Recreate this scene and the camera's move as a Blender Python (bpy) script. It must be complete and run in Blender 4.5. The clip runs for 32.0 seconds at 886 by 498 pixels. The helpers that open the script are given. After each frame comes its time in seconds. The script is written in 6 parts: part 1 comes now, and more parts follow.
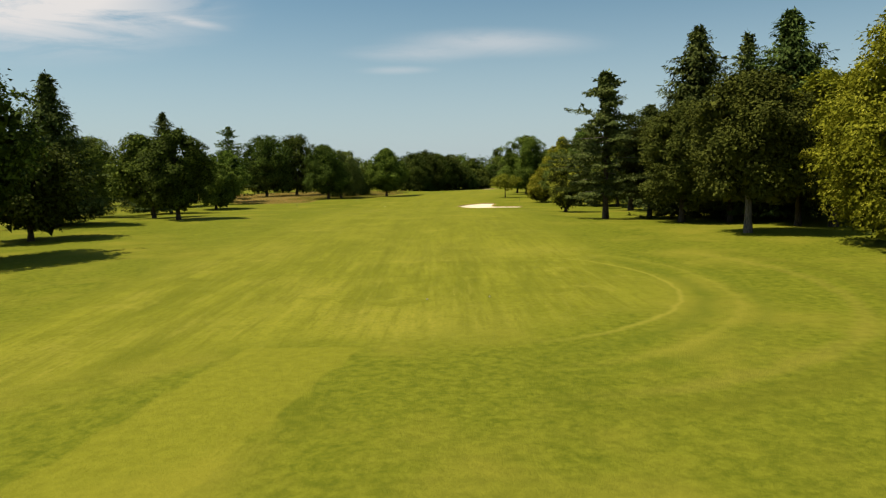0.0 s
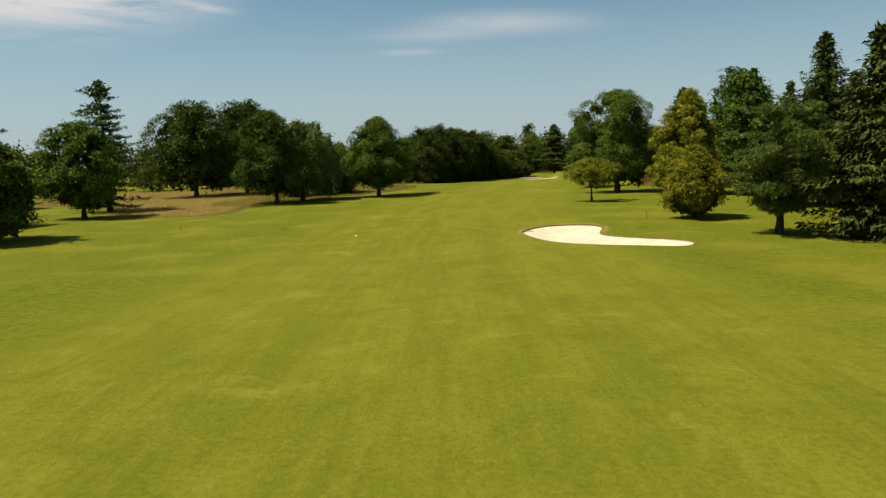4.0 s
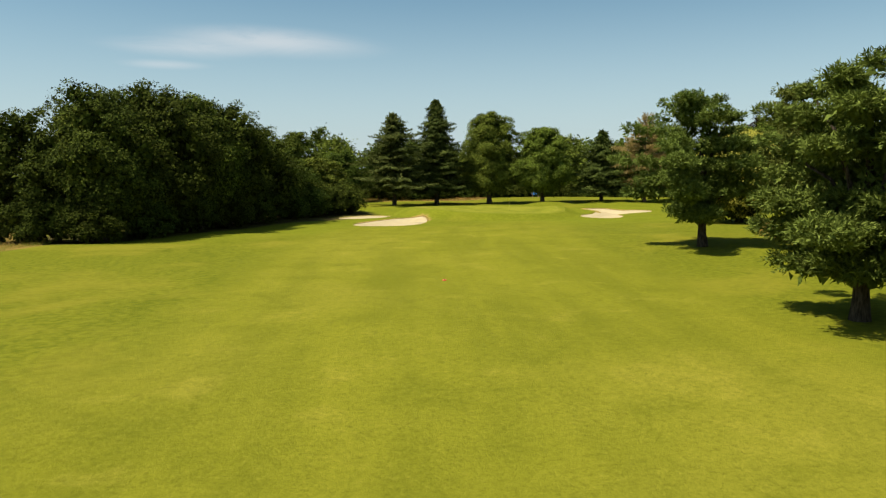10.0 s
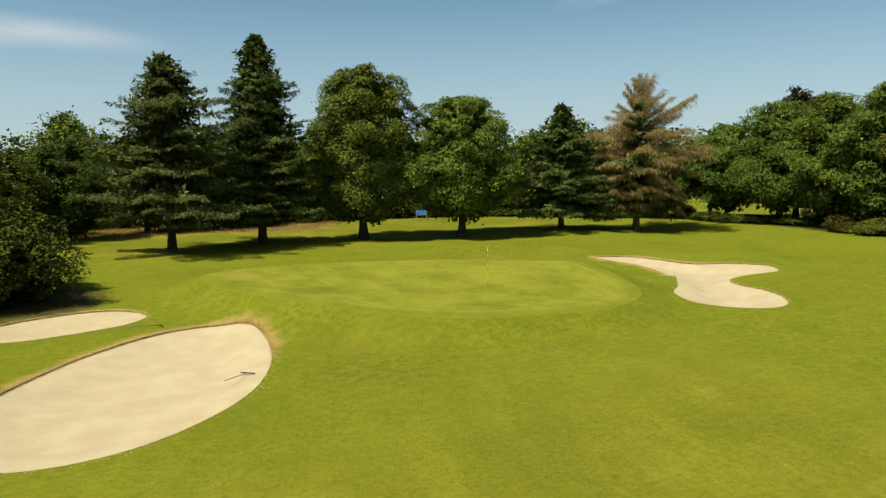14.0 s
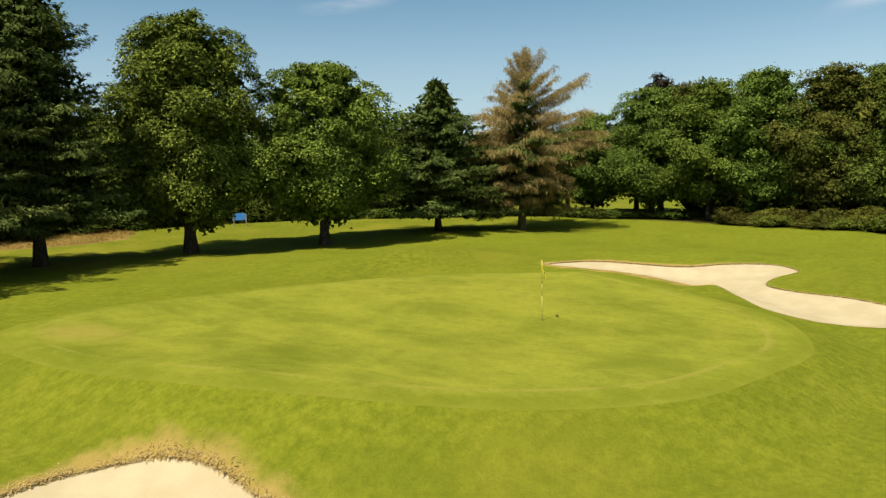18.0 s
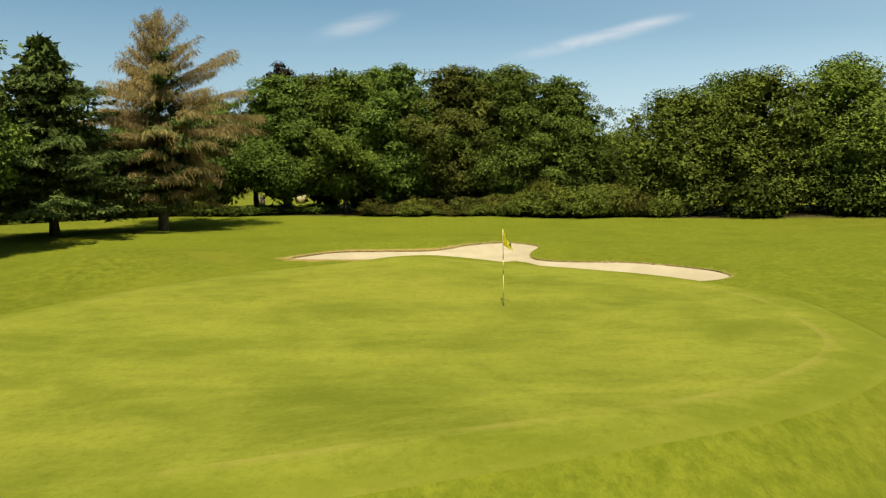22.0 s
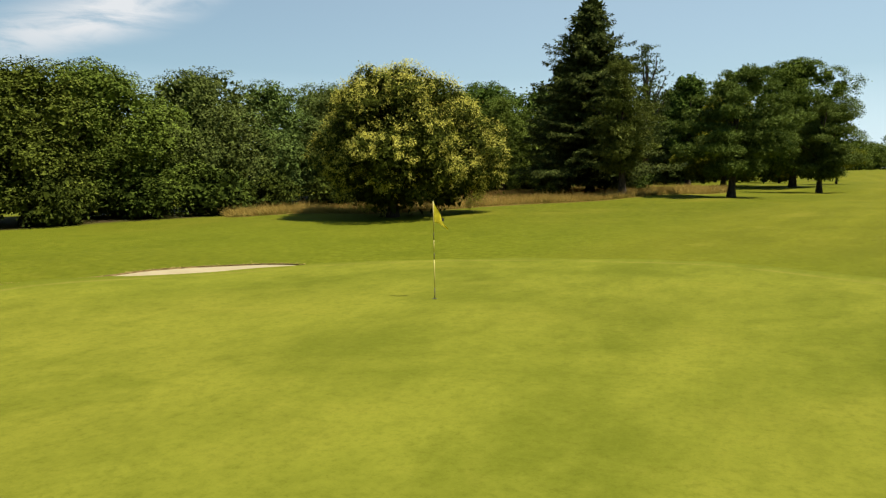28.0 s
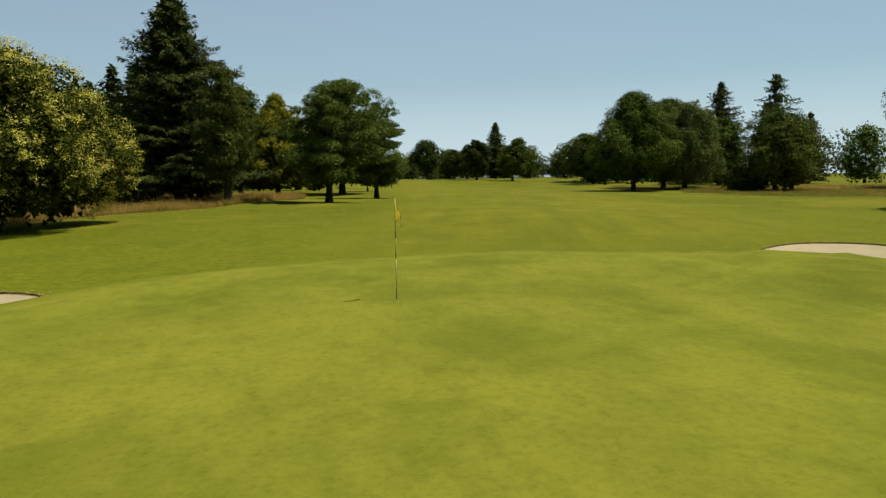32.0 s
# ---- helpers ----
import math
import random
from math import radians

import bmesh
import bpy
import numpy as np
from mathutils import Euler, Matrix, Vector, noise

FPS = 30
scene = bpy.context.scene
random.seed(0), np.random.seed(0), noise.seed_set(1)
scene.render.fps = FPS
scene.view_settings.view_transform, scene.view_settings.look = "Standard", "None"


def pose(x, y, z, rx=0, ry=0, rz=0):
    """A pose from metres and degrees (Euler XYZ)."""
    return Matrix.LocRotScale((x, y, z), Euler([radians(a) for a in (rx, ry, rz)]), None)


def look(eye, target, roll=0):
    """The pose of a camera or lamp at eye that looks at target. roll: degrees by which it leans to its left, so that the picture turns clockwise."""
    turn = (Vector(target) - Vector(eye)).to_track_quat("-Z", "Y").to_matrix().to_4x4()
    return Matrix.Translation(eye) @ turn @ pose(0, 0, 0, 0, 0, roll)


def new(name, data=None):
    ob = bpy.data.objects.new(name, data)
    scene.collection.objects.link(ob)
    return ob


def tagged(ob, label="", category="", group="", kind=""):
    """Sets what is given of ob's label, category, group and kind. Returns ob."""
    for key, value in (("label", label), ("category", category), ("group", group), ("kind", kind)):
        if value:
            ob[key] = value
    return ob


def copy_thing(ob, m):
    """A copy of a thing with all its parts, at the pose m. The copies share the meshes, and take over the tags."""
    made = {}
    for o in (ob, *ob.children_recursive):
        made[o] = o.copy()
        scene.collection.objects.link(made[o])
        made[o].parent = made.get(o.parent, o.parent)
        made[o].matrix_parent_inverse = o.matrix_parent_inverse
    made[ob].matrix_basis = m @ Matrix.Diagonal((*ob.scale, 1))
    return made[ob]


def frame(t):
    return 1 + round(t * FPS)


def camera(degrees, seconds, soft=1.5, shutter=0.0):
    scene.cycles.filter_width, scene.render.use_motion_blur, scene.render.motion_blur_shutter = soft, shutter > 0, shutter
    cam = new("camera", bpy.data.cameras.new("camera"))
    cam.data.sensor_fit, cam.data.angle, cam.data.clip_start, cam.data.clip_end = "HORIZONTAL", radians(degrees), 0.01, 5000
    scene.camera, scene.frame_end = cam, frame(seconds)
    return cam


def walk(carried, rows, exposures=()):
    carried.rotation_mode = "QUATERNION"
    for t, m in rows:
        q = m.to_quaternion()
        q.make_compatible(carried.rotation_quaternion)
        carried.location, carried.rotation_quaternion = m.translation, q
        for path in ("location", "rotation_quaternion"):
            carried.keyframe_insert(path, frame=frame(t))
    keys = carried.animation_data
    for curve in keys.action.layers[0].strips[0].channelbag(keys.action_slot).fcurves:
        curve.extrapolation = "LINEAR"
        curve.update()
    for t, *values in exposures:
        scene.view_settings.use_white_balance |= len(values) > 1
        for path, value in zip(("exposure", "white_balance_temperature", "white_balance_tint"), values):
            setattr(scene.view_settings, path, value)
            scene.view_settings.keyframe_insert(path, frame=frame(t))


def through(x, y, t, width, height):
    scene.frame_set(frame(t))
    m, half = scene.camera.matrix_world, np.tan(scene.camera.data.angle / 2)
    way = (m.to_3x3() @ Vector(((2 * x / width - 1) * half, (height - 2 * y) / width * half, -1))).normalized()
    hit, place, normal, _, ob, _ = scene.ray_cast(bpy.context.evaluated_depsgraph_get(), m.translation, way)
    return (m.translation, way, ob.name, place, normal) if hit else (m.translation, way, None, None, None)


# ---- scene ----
cam = camera(64.1, 32.0, soft=1.3, shutter=0.0)
PATH = [
    (0, (1.08, -1.97, 8.18), (1.11, 17.91, 5.97), -1.30),
    (0.5, (0.74, 7.93, 8.23), (0.74, 27.80, 5.96), -1.28),
    (1, (-0.17, 18.17, 8.18), (-0.18, 38.04, 5.86), -1.40),
    (1.5, (-0.90, 28.24, 8.09), (-0.94, 48.10, 5.71), -1.37),
    (2, (-1.52, 38.32, 7.98), (-1.58, 58.18, 5.55), -1.51),
    (2.5, (-1.57, 49.48, 7.50), (-1.69, 69.33, 5.06), -1.48),
    (3, (-1.58, 62.38, 8.05), (-1.81, 82.21, 5.46), -1.68),
    (3.5, (-1.51, 75.90, 8.34), (-1.86, 95.71, 5.63), -2.12),
    (5.5, (-1.78, 134.70, 7.42), (-2.24, 154.54, 4.94), -1.20),
    (6, (-2.23, 146.45, 7.45), (-2.50, 166.30, 5.01), -1.14),
    (6.5, (-2.64, 156.21, 7.47), (-2.59, 176.06, 5.06), -0.98),
    (7, (-3.17, 164.16, 7.39), (-2.29, 184.00, 5.03), -0.89),
    (7.5, (-3.55, 170.72, 7.47), (-1.61, 190.49, 5.08), -0.63),
    (8, (-3.56, 177.92, 7.40), (-0.58, 197.55, 4.96), -0.46),
    (8.5, (-3.12, 186.93, 7.31), (0.81, 206.39, 4.84), -0.29),
    (9, (-1.68, 197.90, 7.17), (3.09, 217.17, 4.75), -0.62),
    (9.5, (-0.25, 208.91, 6.77), (5.28, 227.99, 4.44), -0.41),
    (10, (2.43, 220.08, 6.25), (8.46, 239.01, 4.02), -0.62),
    (10.5, (5.25, 231.18, 6.51), (11.71, 249.98, 4.29), -0.19),
    (11, (8.58, 242.66, 6.48), (15.29, 261.37, 4.30), -0.44),
    (11.5, (11.34, 253.04, 6.64), (18.53, 271.58, 4.45), -0.57),
    (12, (13.60, 263.60, 6.90), (21.60, 281.80, 4.67), -0.75),
    (12.5, (16.90, 272.39, 6.86), (25.42, 290.35, 4.67), -0.73),
    (13, (18.92, 279.85, 6.76), (28.37, 297.34, 4.59), -0.75),
    (13.5, (20.32, 285.23, 6.61), (30.69, 302.19, 4.43), -0.79),
    (14, (20.90, 288.17, 6.49), (31.85, 304.76, 4.29), -0.77),
    (14.5, (21.42, 291.01, 6.36), (32.93, 307.21, 4.15), -0.78),
    (16.5, (22.34, 301.03, 5.72), (36.00, 315.47, 3.51), -1.05),
    (17, (22.90, 303.72, 5.52), (37.19, 317.55, 3.33), -0.95),
    (17.5, (23.29, 305.67, 5.44), (38.27, 318.74, 3.25), -0.97),
    (18, (23.33, 308.14, 5.18), (39.25, 320.05, 3.02), -1.02),
    (18.5, (23.24, 310.16, 4.91), (40.04, 320.80, 2.77), -1.05),
    (19, (23.25, 311.92, 4.85), (40.81, 321.24, 2.67), -1.01),
    (19.5, (23.27, 313.90, 4.53), (41.55, 321.72, 2.38), -0.98),
    (20, (23.51, 315.59, 4.36), (42.36, 321.94, 2.21), -1.03),
    (20.5, (23.78, 317.26, 4.13), (43.07, 322.09, 1.99), -0.98),
    (21, (24.18, 318.98, 3.87), (43.81, 322.15, 1.74), -0.96),
    (21.5, (24.74, 320.54, 3.80), (44.58, 321.97, 1.65), -1.05),
    (22, (25.57, 322.05, 3.64), (45.45, 321.68, 1.51), -1.01),
    (22.5, (26.56, 323.58, 3.48), (46.32, 321.33, 1.38), -0.95),
    (23, (27.48, 325.15, 3.43), (46.92, 320.96, 1.31), -1.05),
    (23.5, (28.93, 326.28, 3.10), (47.88, 320.20, 1.05), -0.92),
    (24, (30.02, 327.46, 3.01), (48.29, 319.59, 0.94), -0.94),
    (24.5, (30.87, 328.80, 2.96), (48.24, 319.11, 0.87), -0.86),
    (25, (31.90, 329.87, 2.92), (48.28, 318.59, 0.80), -0.90),
    (25.5, (32.84, 331.17, 2.98), (47.98, 318.27, 0.80), -0.82),
    (27.5, (38.07, 333.81, 2.66), (46.86, 315.97, 0.58), -0.82),
    (28, (39.39, 334.27, 2.61), (46.40, 315.65, 0.56), -1.02),
    (28.5, (40.76, 334.38, 2.51), (45.92, 315.16, 0.50), -1.05),
    (29, (41.99, 334.95, 2.60), (45.32, 315.34, 0.53), -0.72),
    (29.5, (43.26, 335.21, 2.60), (44.77, 315.37, 0.55), -0.66),
    (30, (44.56, 335.13, 2.56), (44.26, 315.24, 0.52), -0.65),
    (30.5, (45.77, 335.03, 2.55), (43.82, 315.23, 0.51), -0.59),
    (31, (46.86, 334.84, 2.51), (43.31, 315.26, 0.49), -0.60),
    (31.5, (47.83, 334.66, 2.50), (42.82, 315.40, 0.49), -0.64),
    (32, (48.67, 334.51, 2.50), (42.45, 315.60, 0.50), -0.72),
]
walk(cam, [(t, look(eye, aim, roll)) for t, eye, aim, roll in PATH], exposures=[(0.0, 0.72, 6750, 12), (3.0, 0.66, 6650, 11), (5.5, 0.48, 6550, 10), (6.0, 0.52, 6600, 11), (7.0, 0.82, 6550, 11), (8.0, 0.92, 6600, 11), (8.5, 0.95, 6850, 12), (9.0, 0.97, 7200, 15), (9.5, 0.95, 6950, 13), (10.0, 0.92, 6750, 11), (13.0, 0.92, 6650, 10), (14.0, 0.80, 6550, 10), (17.0, 0.88, 6500, 12), (19.0, 0.96, 6500, 12), (22.0, 0.85, 6500, 11), (24.0, 0.78, 6500, 10), (28.0, 0.72, 6500, 10), (30.0, 0.54, 6500, 10), (32.0, 0.36, 6500, 10)])

# ---- sky and sun ----
SUN_ELEV = 61.0          # degrees above the horizon; the light comes from -x
world = bpy.data.worlds.new("sky")
scene.world = world
world.use_nodes = True
wt = world.node_tree
wt.nodes.clear()


def wnode(kind, **kw):
    n = wt.nodes.new(kind)
    for k, v in kw.items():
        if k == "operation":
            n.operation = v
        else:
            n.inputs[k].default_value = v
    return n


sky = wt.nodes.new("ShaderNodeTexSky")
sky.sky_type = "NISHITA"
sky.sun_disc = False
sky.sun_elevation = radians(SUN_ELEV)
sky.sun_rotation = radians(270.0)
sky.altitude = 0.0
sky.air_density = 1.0
sky.dust_density = 0.6
sky.ozone_density = 0.8
coord = wt.nodes.new("ShaderNodeTexCoord")
total = None
# thin cirrus: heading (degrees left of +y), height, half width, half height, lean, strength
for heading, height, wide, tall, lean, power in (
        (-4.5, 9.8, 10.5, 1.4, 2, 0.5), (2.0, 9.1, 7.0, 0.9, 2, 0.35), (3.2, 7.9, 4.0, 0.45, 0, 0.35),
        (30.0, 11.9, 17.0, 4.8, -3, 1.25), (24.0, 14.5, 12.0, 2.5, -6, 0.7), (18.3, 11.2, 3.2, 0.45, 8, 0.4),
        (-102.5, 9.9, 9.0, 0.75, -10, 0.6), (-84.5, 11.4, 4.5, 1.0, -15, 0.4), (-46.0, 12.9, 4.5, 0.8, -6, 0.4),
        (-131.5, 10.7, 8.5, 2.7, -18, 0.95), (-138.0, 13.2, 8.0, 3.2, -22, 1.0), (-107.0, 10.9, 4.0, 0.6, -8, 0.35)):
    turn = (Euler((0, 0, radians(heading + 90))).to_matrix() @ Euler((0, -radians(height), 0)).to_matrix()
            @ Euler((radians(lean), 0, 0)).to_matrix()).to_euler()
    m = wt.nodes.new("ShaderNodeMapping")
    m.vector_type = "TEXTURE"
    m.inputs["Rotation"].default_value = turn
    m.inputs["Scale"].default_value = (1e3, math.sin(radians(wide)), math.sin(radians(tall)))
    wt.links.new(coord.outputs["Generated"], m.inputs["Vector"])
    le = wnode("ShaderNodeVectorMath", operation="LENGTH")
    wt.links.new(m.outputs[0], le.inputs[0])
    mr = wt.nodes.new("ShaderNodeMapRange")
    mr.interpolation_type = "SMOOTHSTEP"
    for k, v in (("From Min", 1.0), ("From Max", 0.0), ("To Min", 0.0), ("To Max", power)):
        mr.inputs[k].default_value = v
    wt.links.new(le.outputs["Value"], mr.inputs["Value"])
    front = wnode("ShaderNodeVectorMath", operation="DOT_PRODUCT")
    front.inputs[1].default_value = (-math.sin(radians(heading)), math.cos(radians(heading)), 0.0)
    wt.links.new(coord.outputs["Generated"], front.inputs[0])
    ahead = wnode("ShaderNodeMath", operation="GREATER_THAN")
    wt.links.new(front.outputs["Value"], ahead.inputs[0])
    ahead.inputs[1].default_value = 0.0
    mm = wnode("ShaderNodeMath", operation="MULTIPLY")
    wt.links.new(mr.outputs[0], mm.inputs[0])
    wt.links.new(ahead.outputs[0], mm.inputs[1])
    if total is None:
        total = mm.outputs[0]
    else:
        add = wnode("ShaderNodeMath", operation="ADD")
        wt.links.new(total, add.inputs[0])
        wt.links.new(mm.outputs[0], add.inputs[1])
        total = add.outputs[0]
stretch = wt.nodes.new("ShaderNodeMapping")
stretch.inputs["Scale"].default_value = (3.0, 3.0, 16.0)
wt.links.new(coord.outputs["Generated"], stretch.inputs["Vector"])
wisp = wnode("ShaderNodeTexNoise", Scale=2.2, Detail=9.0, Roughness=0.62, Distortion=0.6)
wt.links.new(stretch.outputs[0], wisp.inputs["Vector"])
ragged = wt.nodes.new("ShaderNodeMapRange")
ragged.interpolation_type = "SMOOTHSTEP"
for k, v in (("From Min", 0.26), ("From Max", 0.62)):
    ragged.inputs[k].default_value = v
wt.links.new(wisp.outputs["Fac"], ragged.inputs["Value"])
cover = wnode("ShaderNodeMath", operation="MULTIPLY")
cover.use_clamp = True
wt.links.new(total, cover.inputs[0])
wt.links.new(ragged.outputs[0], cover.inputs[1])
mix = wt.nodes.new("ShaderNodeMix")
mix.data_type = "RGBA"
wt.links.new(cover.outputs[0], mix.inputs[0])
tint = wt.nodes.new("ShaderNodeMix")
tint.data_type, tint.blend_type = "RGBA", "MULTIPLY"
tint.inputs[0].default_value = 1.0
wt.links.new(sky.outputs[0], tint.inputs[6])
tint.inputs[7].default_value = (0.87, 1.13, 1.09, 1)
wt.links.new(tint.outputs[2], mix.inputs[6])
mix.inputs[7].default_value = (9.5, 9.4, 9.3, 1)
# pale summer haze low over the land
part_z = wt.nodes.new("ShaderNodeSeparateXYZ")
wt.links.new(coord.outputs["Generated"], part_z.inputs[0])
haze = wt.nodes.new("ShaderNodeMapRange")
haze.interpolation_type = "SMOOTHSTEP"
for k, v in (("From Min", 0.27), ("From Max", -0.02), ("To Min", 0.0), ("To Max", 0.72)):
    haze.inputs[k].default_value = v
wt.links.new(part_z.outputs[2], haze.inputs["Value"])
# the air is milkier away from the sun, over the open country behind the first tee
milky = wnode("ShaderNodeVectorMath", operation="DOT_PRODUCT")
milky.inputs[1].default_value = (-0.2, -0.98, 0.0)
wt.links.new(coord.outputs["Generated"], milky.inputs[0])
milk = wt.nodes.new("ShaderNodeMapRange")
for k, v in (("From Min", -0.5), ("From Max", 1.0), ("To Min", 0.0), ("To Max", 0.36)):
    milk.inputs[k].default_value = v
wt.links.new(milky.outputs["Value"], milk.inputs["Value"])
both = wnode("ShaderNodeMath", operation="MAXIMUM")
wt.links.new(haze.outputs[0], both.inputs[0])
wt.links.new(milk.outputs[0], both.inputs[1])
hazy = wt.nodes.new("ShaderNodeMix")
hazy.data_type = "RGBA"
wt.links.new(both.outputs[0], hazy.inputs[0])
wt.links.new(mix.outputs[2], hazy.inputs[6])
air = wt.nodes.new("ShaderNodeMix")
air.data_type = "RGBA"
wt.links.new(milk.outputs[0], air.inputs[0])
air.inputs[6].default_value = (5.8, 7.0, 8.2, 1)
air.inputs[7].default_value = (19.0, 23.0, 26.0, 1)
wt.links.new(air.outputs[2], hazy.inputs[7])
back = wt.nodes.new("ShaderNodeBackground")
back.inputs["Strength"].default_value = 0.050
wt.links.new(hazy.outputs[2], back.inputs["Color"])
wout = wt.nodes.new("ShaderNodeOutputWorld")
wt.links.new(back.outputs[0], wout.inputs[0])

sun_data = bpy.data.lights.new("sun", "SUN")
sun_data.energy = 5.0
sun_data.angle = radians(0.55)
sun_data.color = (1.0, 0.93, 0.80)
sun = new("sun", sun_data)
sun.matrix_basis = look((-100 * math.cos(radians(SUN_ELEV)), 1.5, 100 * math.sin(radians(SUN_ELEV))), (0, 0, 0))


# ---- materials ----
class Mat:
    """A small helper to wire one node material."""

    def __init__(self, name, rough=0.7, spec=0.3):
        self.m = bpy.data.materials.new(name)
        self.m.use_nodes = True
        self.t = self.m.node_tree
        self.t.nodes.clear()
        self.out = self.t.nodes.new("ShaderNodeOutputMaterial")
        self.b = self.t.nodes.new("ShaderNodeBsdfPrincipled")
        self.b.inputs["Roughness"].default_value = rough
        self.b.inputs["Specular IOR Level"].default_value = spec
        self.link(self.b.outputs[0], self.out.inputs[0])

    def link(self, a, b):
        self.t.links.new(a, b)

    def put(self, value, socket):
        if isinstance(value, (int, float)):
            socket.default_value = value
        elif isinstance(value, tuple):
            socket.default_value = (*value, 1) if len(value) == 3 and socket.type == "RGBA" else value
        else:
            self.link(value, socket)

    def attr(self, name):
        n = self.t.nodes.new("ShaderNodeAttribute")
        n.attribute_name = name
        return n.outputs["Fac"]

    def place(self, scale=(1, 1, 1)):
        g = self.t.nodes.new("ShaderNodeNewGeometry")
        m = self.t.nodes.new("ShaderNodeMapping")
        m.inputs["Scale"].default_value = scale
        self.link(g.outputs["Position"], m.inputs["Vector"])
        return m.outputs[0]

    def xyz(self, x, y, z=0.0):
        n = self.t.nodes.new("ShaderNodeCombineXYZ")
        for i, v in enumerate((x, y, z)):
            self.put(v, n.inputs[i])
        return n.outputs[0]

    def part_of(self, vector, axis):
        n = self.t.nodes.new("ShaderNodeSeparateXYZ")
        self.link(vector, n.inputs[0])
        return n.outputs[axis]

    def noise(self, vector, scale, detail=4.0, rough=0.55, distort=0.0):
        n = self.t.nodes.new("ShaderNodeTexNoise")
        self.link(vector, n.inputs["Vector"])
        for k, v in (("Scale", scale), ("Detail", detail), ("Roughness", rough), ("Distortion", distort)):
            n.inputs[k].default_value = v
        return n.outputs["Fac"]

    def span(self, value, a, b, lo=0.0, hi=1.0):
        n = self.t.nodes.new("ShaderNodeMapRange")
        n.interpolation_type = "SMOOTHSTEP"
        self.put(value, n.inputs["Value"])
        for k, v in (("From Min", a), ("From Max", b), ("To Min", lo), ("To Max", hi)):
            n.inputs[k].default_value = v
        return n.outputs[0]

    def math(self, op, a, b=0.0):
        n = self.t.nodes.new("ShaderNodeMath")
        n.operation = op
        self.put(a, n.inputs[0])
        self.put(b, n.inputs[1])
        return n.outputs[0]

    def mix(self, fac, a, b):
        n = self.t.nodes.new("ShaderNodeMix")
        n.data_type = "RGBA"
        self.put(fac, n.inputs[0])
        self.put(a, n.inputs[6])
        self.put(b, n.inputs[7])
        return n.outputs[2]

    def color(self, value):
        self.put(value, self.b.inputs["Base Color"])

    def bump(self, height, strength, dist):
        n = self.t.nodes.new("ShaderNodeBump")
        n.inputs["Strength"].default_value = strength
        n.inputs["Distance"].default_value = dist
        self.link(height, n.inputs["Height"])
        self.link(n.outputs[0], self.b.inputs["Normal"])


def leaf_material(name, dark, mid, light, through=0.05, rough=0.75):
    """Foliage: three tones by leaf and by tree, some light passing through."""
    k = Mat(name, rough, 0.03)
    geo = k.t.nodes.new("ShaderNodeNewGeometry")
    info = k.t.nodes.new("ShaderNodeObjectInfo")
    patch = k.noise(k.place(), 0.35, 2.0)
    tone = k.mix(k.span(geo.outputs["Random Per Island"], 0.0, 1.0), dark, light)
    tone = k.mix(k.span(patch, 0.35, 0.65, 0.25, 0.65), tone, mid)
    hue = k.t.nodes.new("ShaderNodeHueSaturation")
    k.put(k.span(info.outputs["Random"], 0.0, 1.0, 0.485, 0.512), hue.inputs["Hue"])
    k.put(k.span(info.outputs["Random"], 0.0, 1.0, 0.85, 1.15), hue.inputs["Value"])
    k.put(tone, hue.inputs["Color"])
    k.color(hue.outputs[0])
    tr = k.t.nodes.new("ShaderNodeBsdfTranslucent")
    k.put(hue.outputs[0], tr.inputs["Color"])
    ms = k.t.nodes.new("ShaderNodeMixShader")
    ms.inputs[0].default_value = through
    k.link(k.b.outputs[0], ms.inputs[1])
    k.link(tr.outputs[0], ms.inputs[2])
    k.link(ms.outputs[0], k.out.inputs[0])
    return k.m


def bark_material(name, dark, light):
    k = Mat(name, 0.9, 0.15)
    v = k.place((6, 6, 1.2))
    n = k.noise(v, 1.6, 6.0, 0.65)
    k.color(k.mix(k.span(n, 0.35, 0.68), dark, light))
    k.bump(n, 0.8, 0.06)
    return k.m


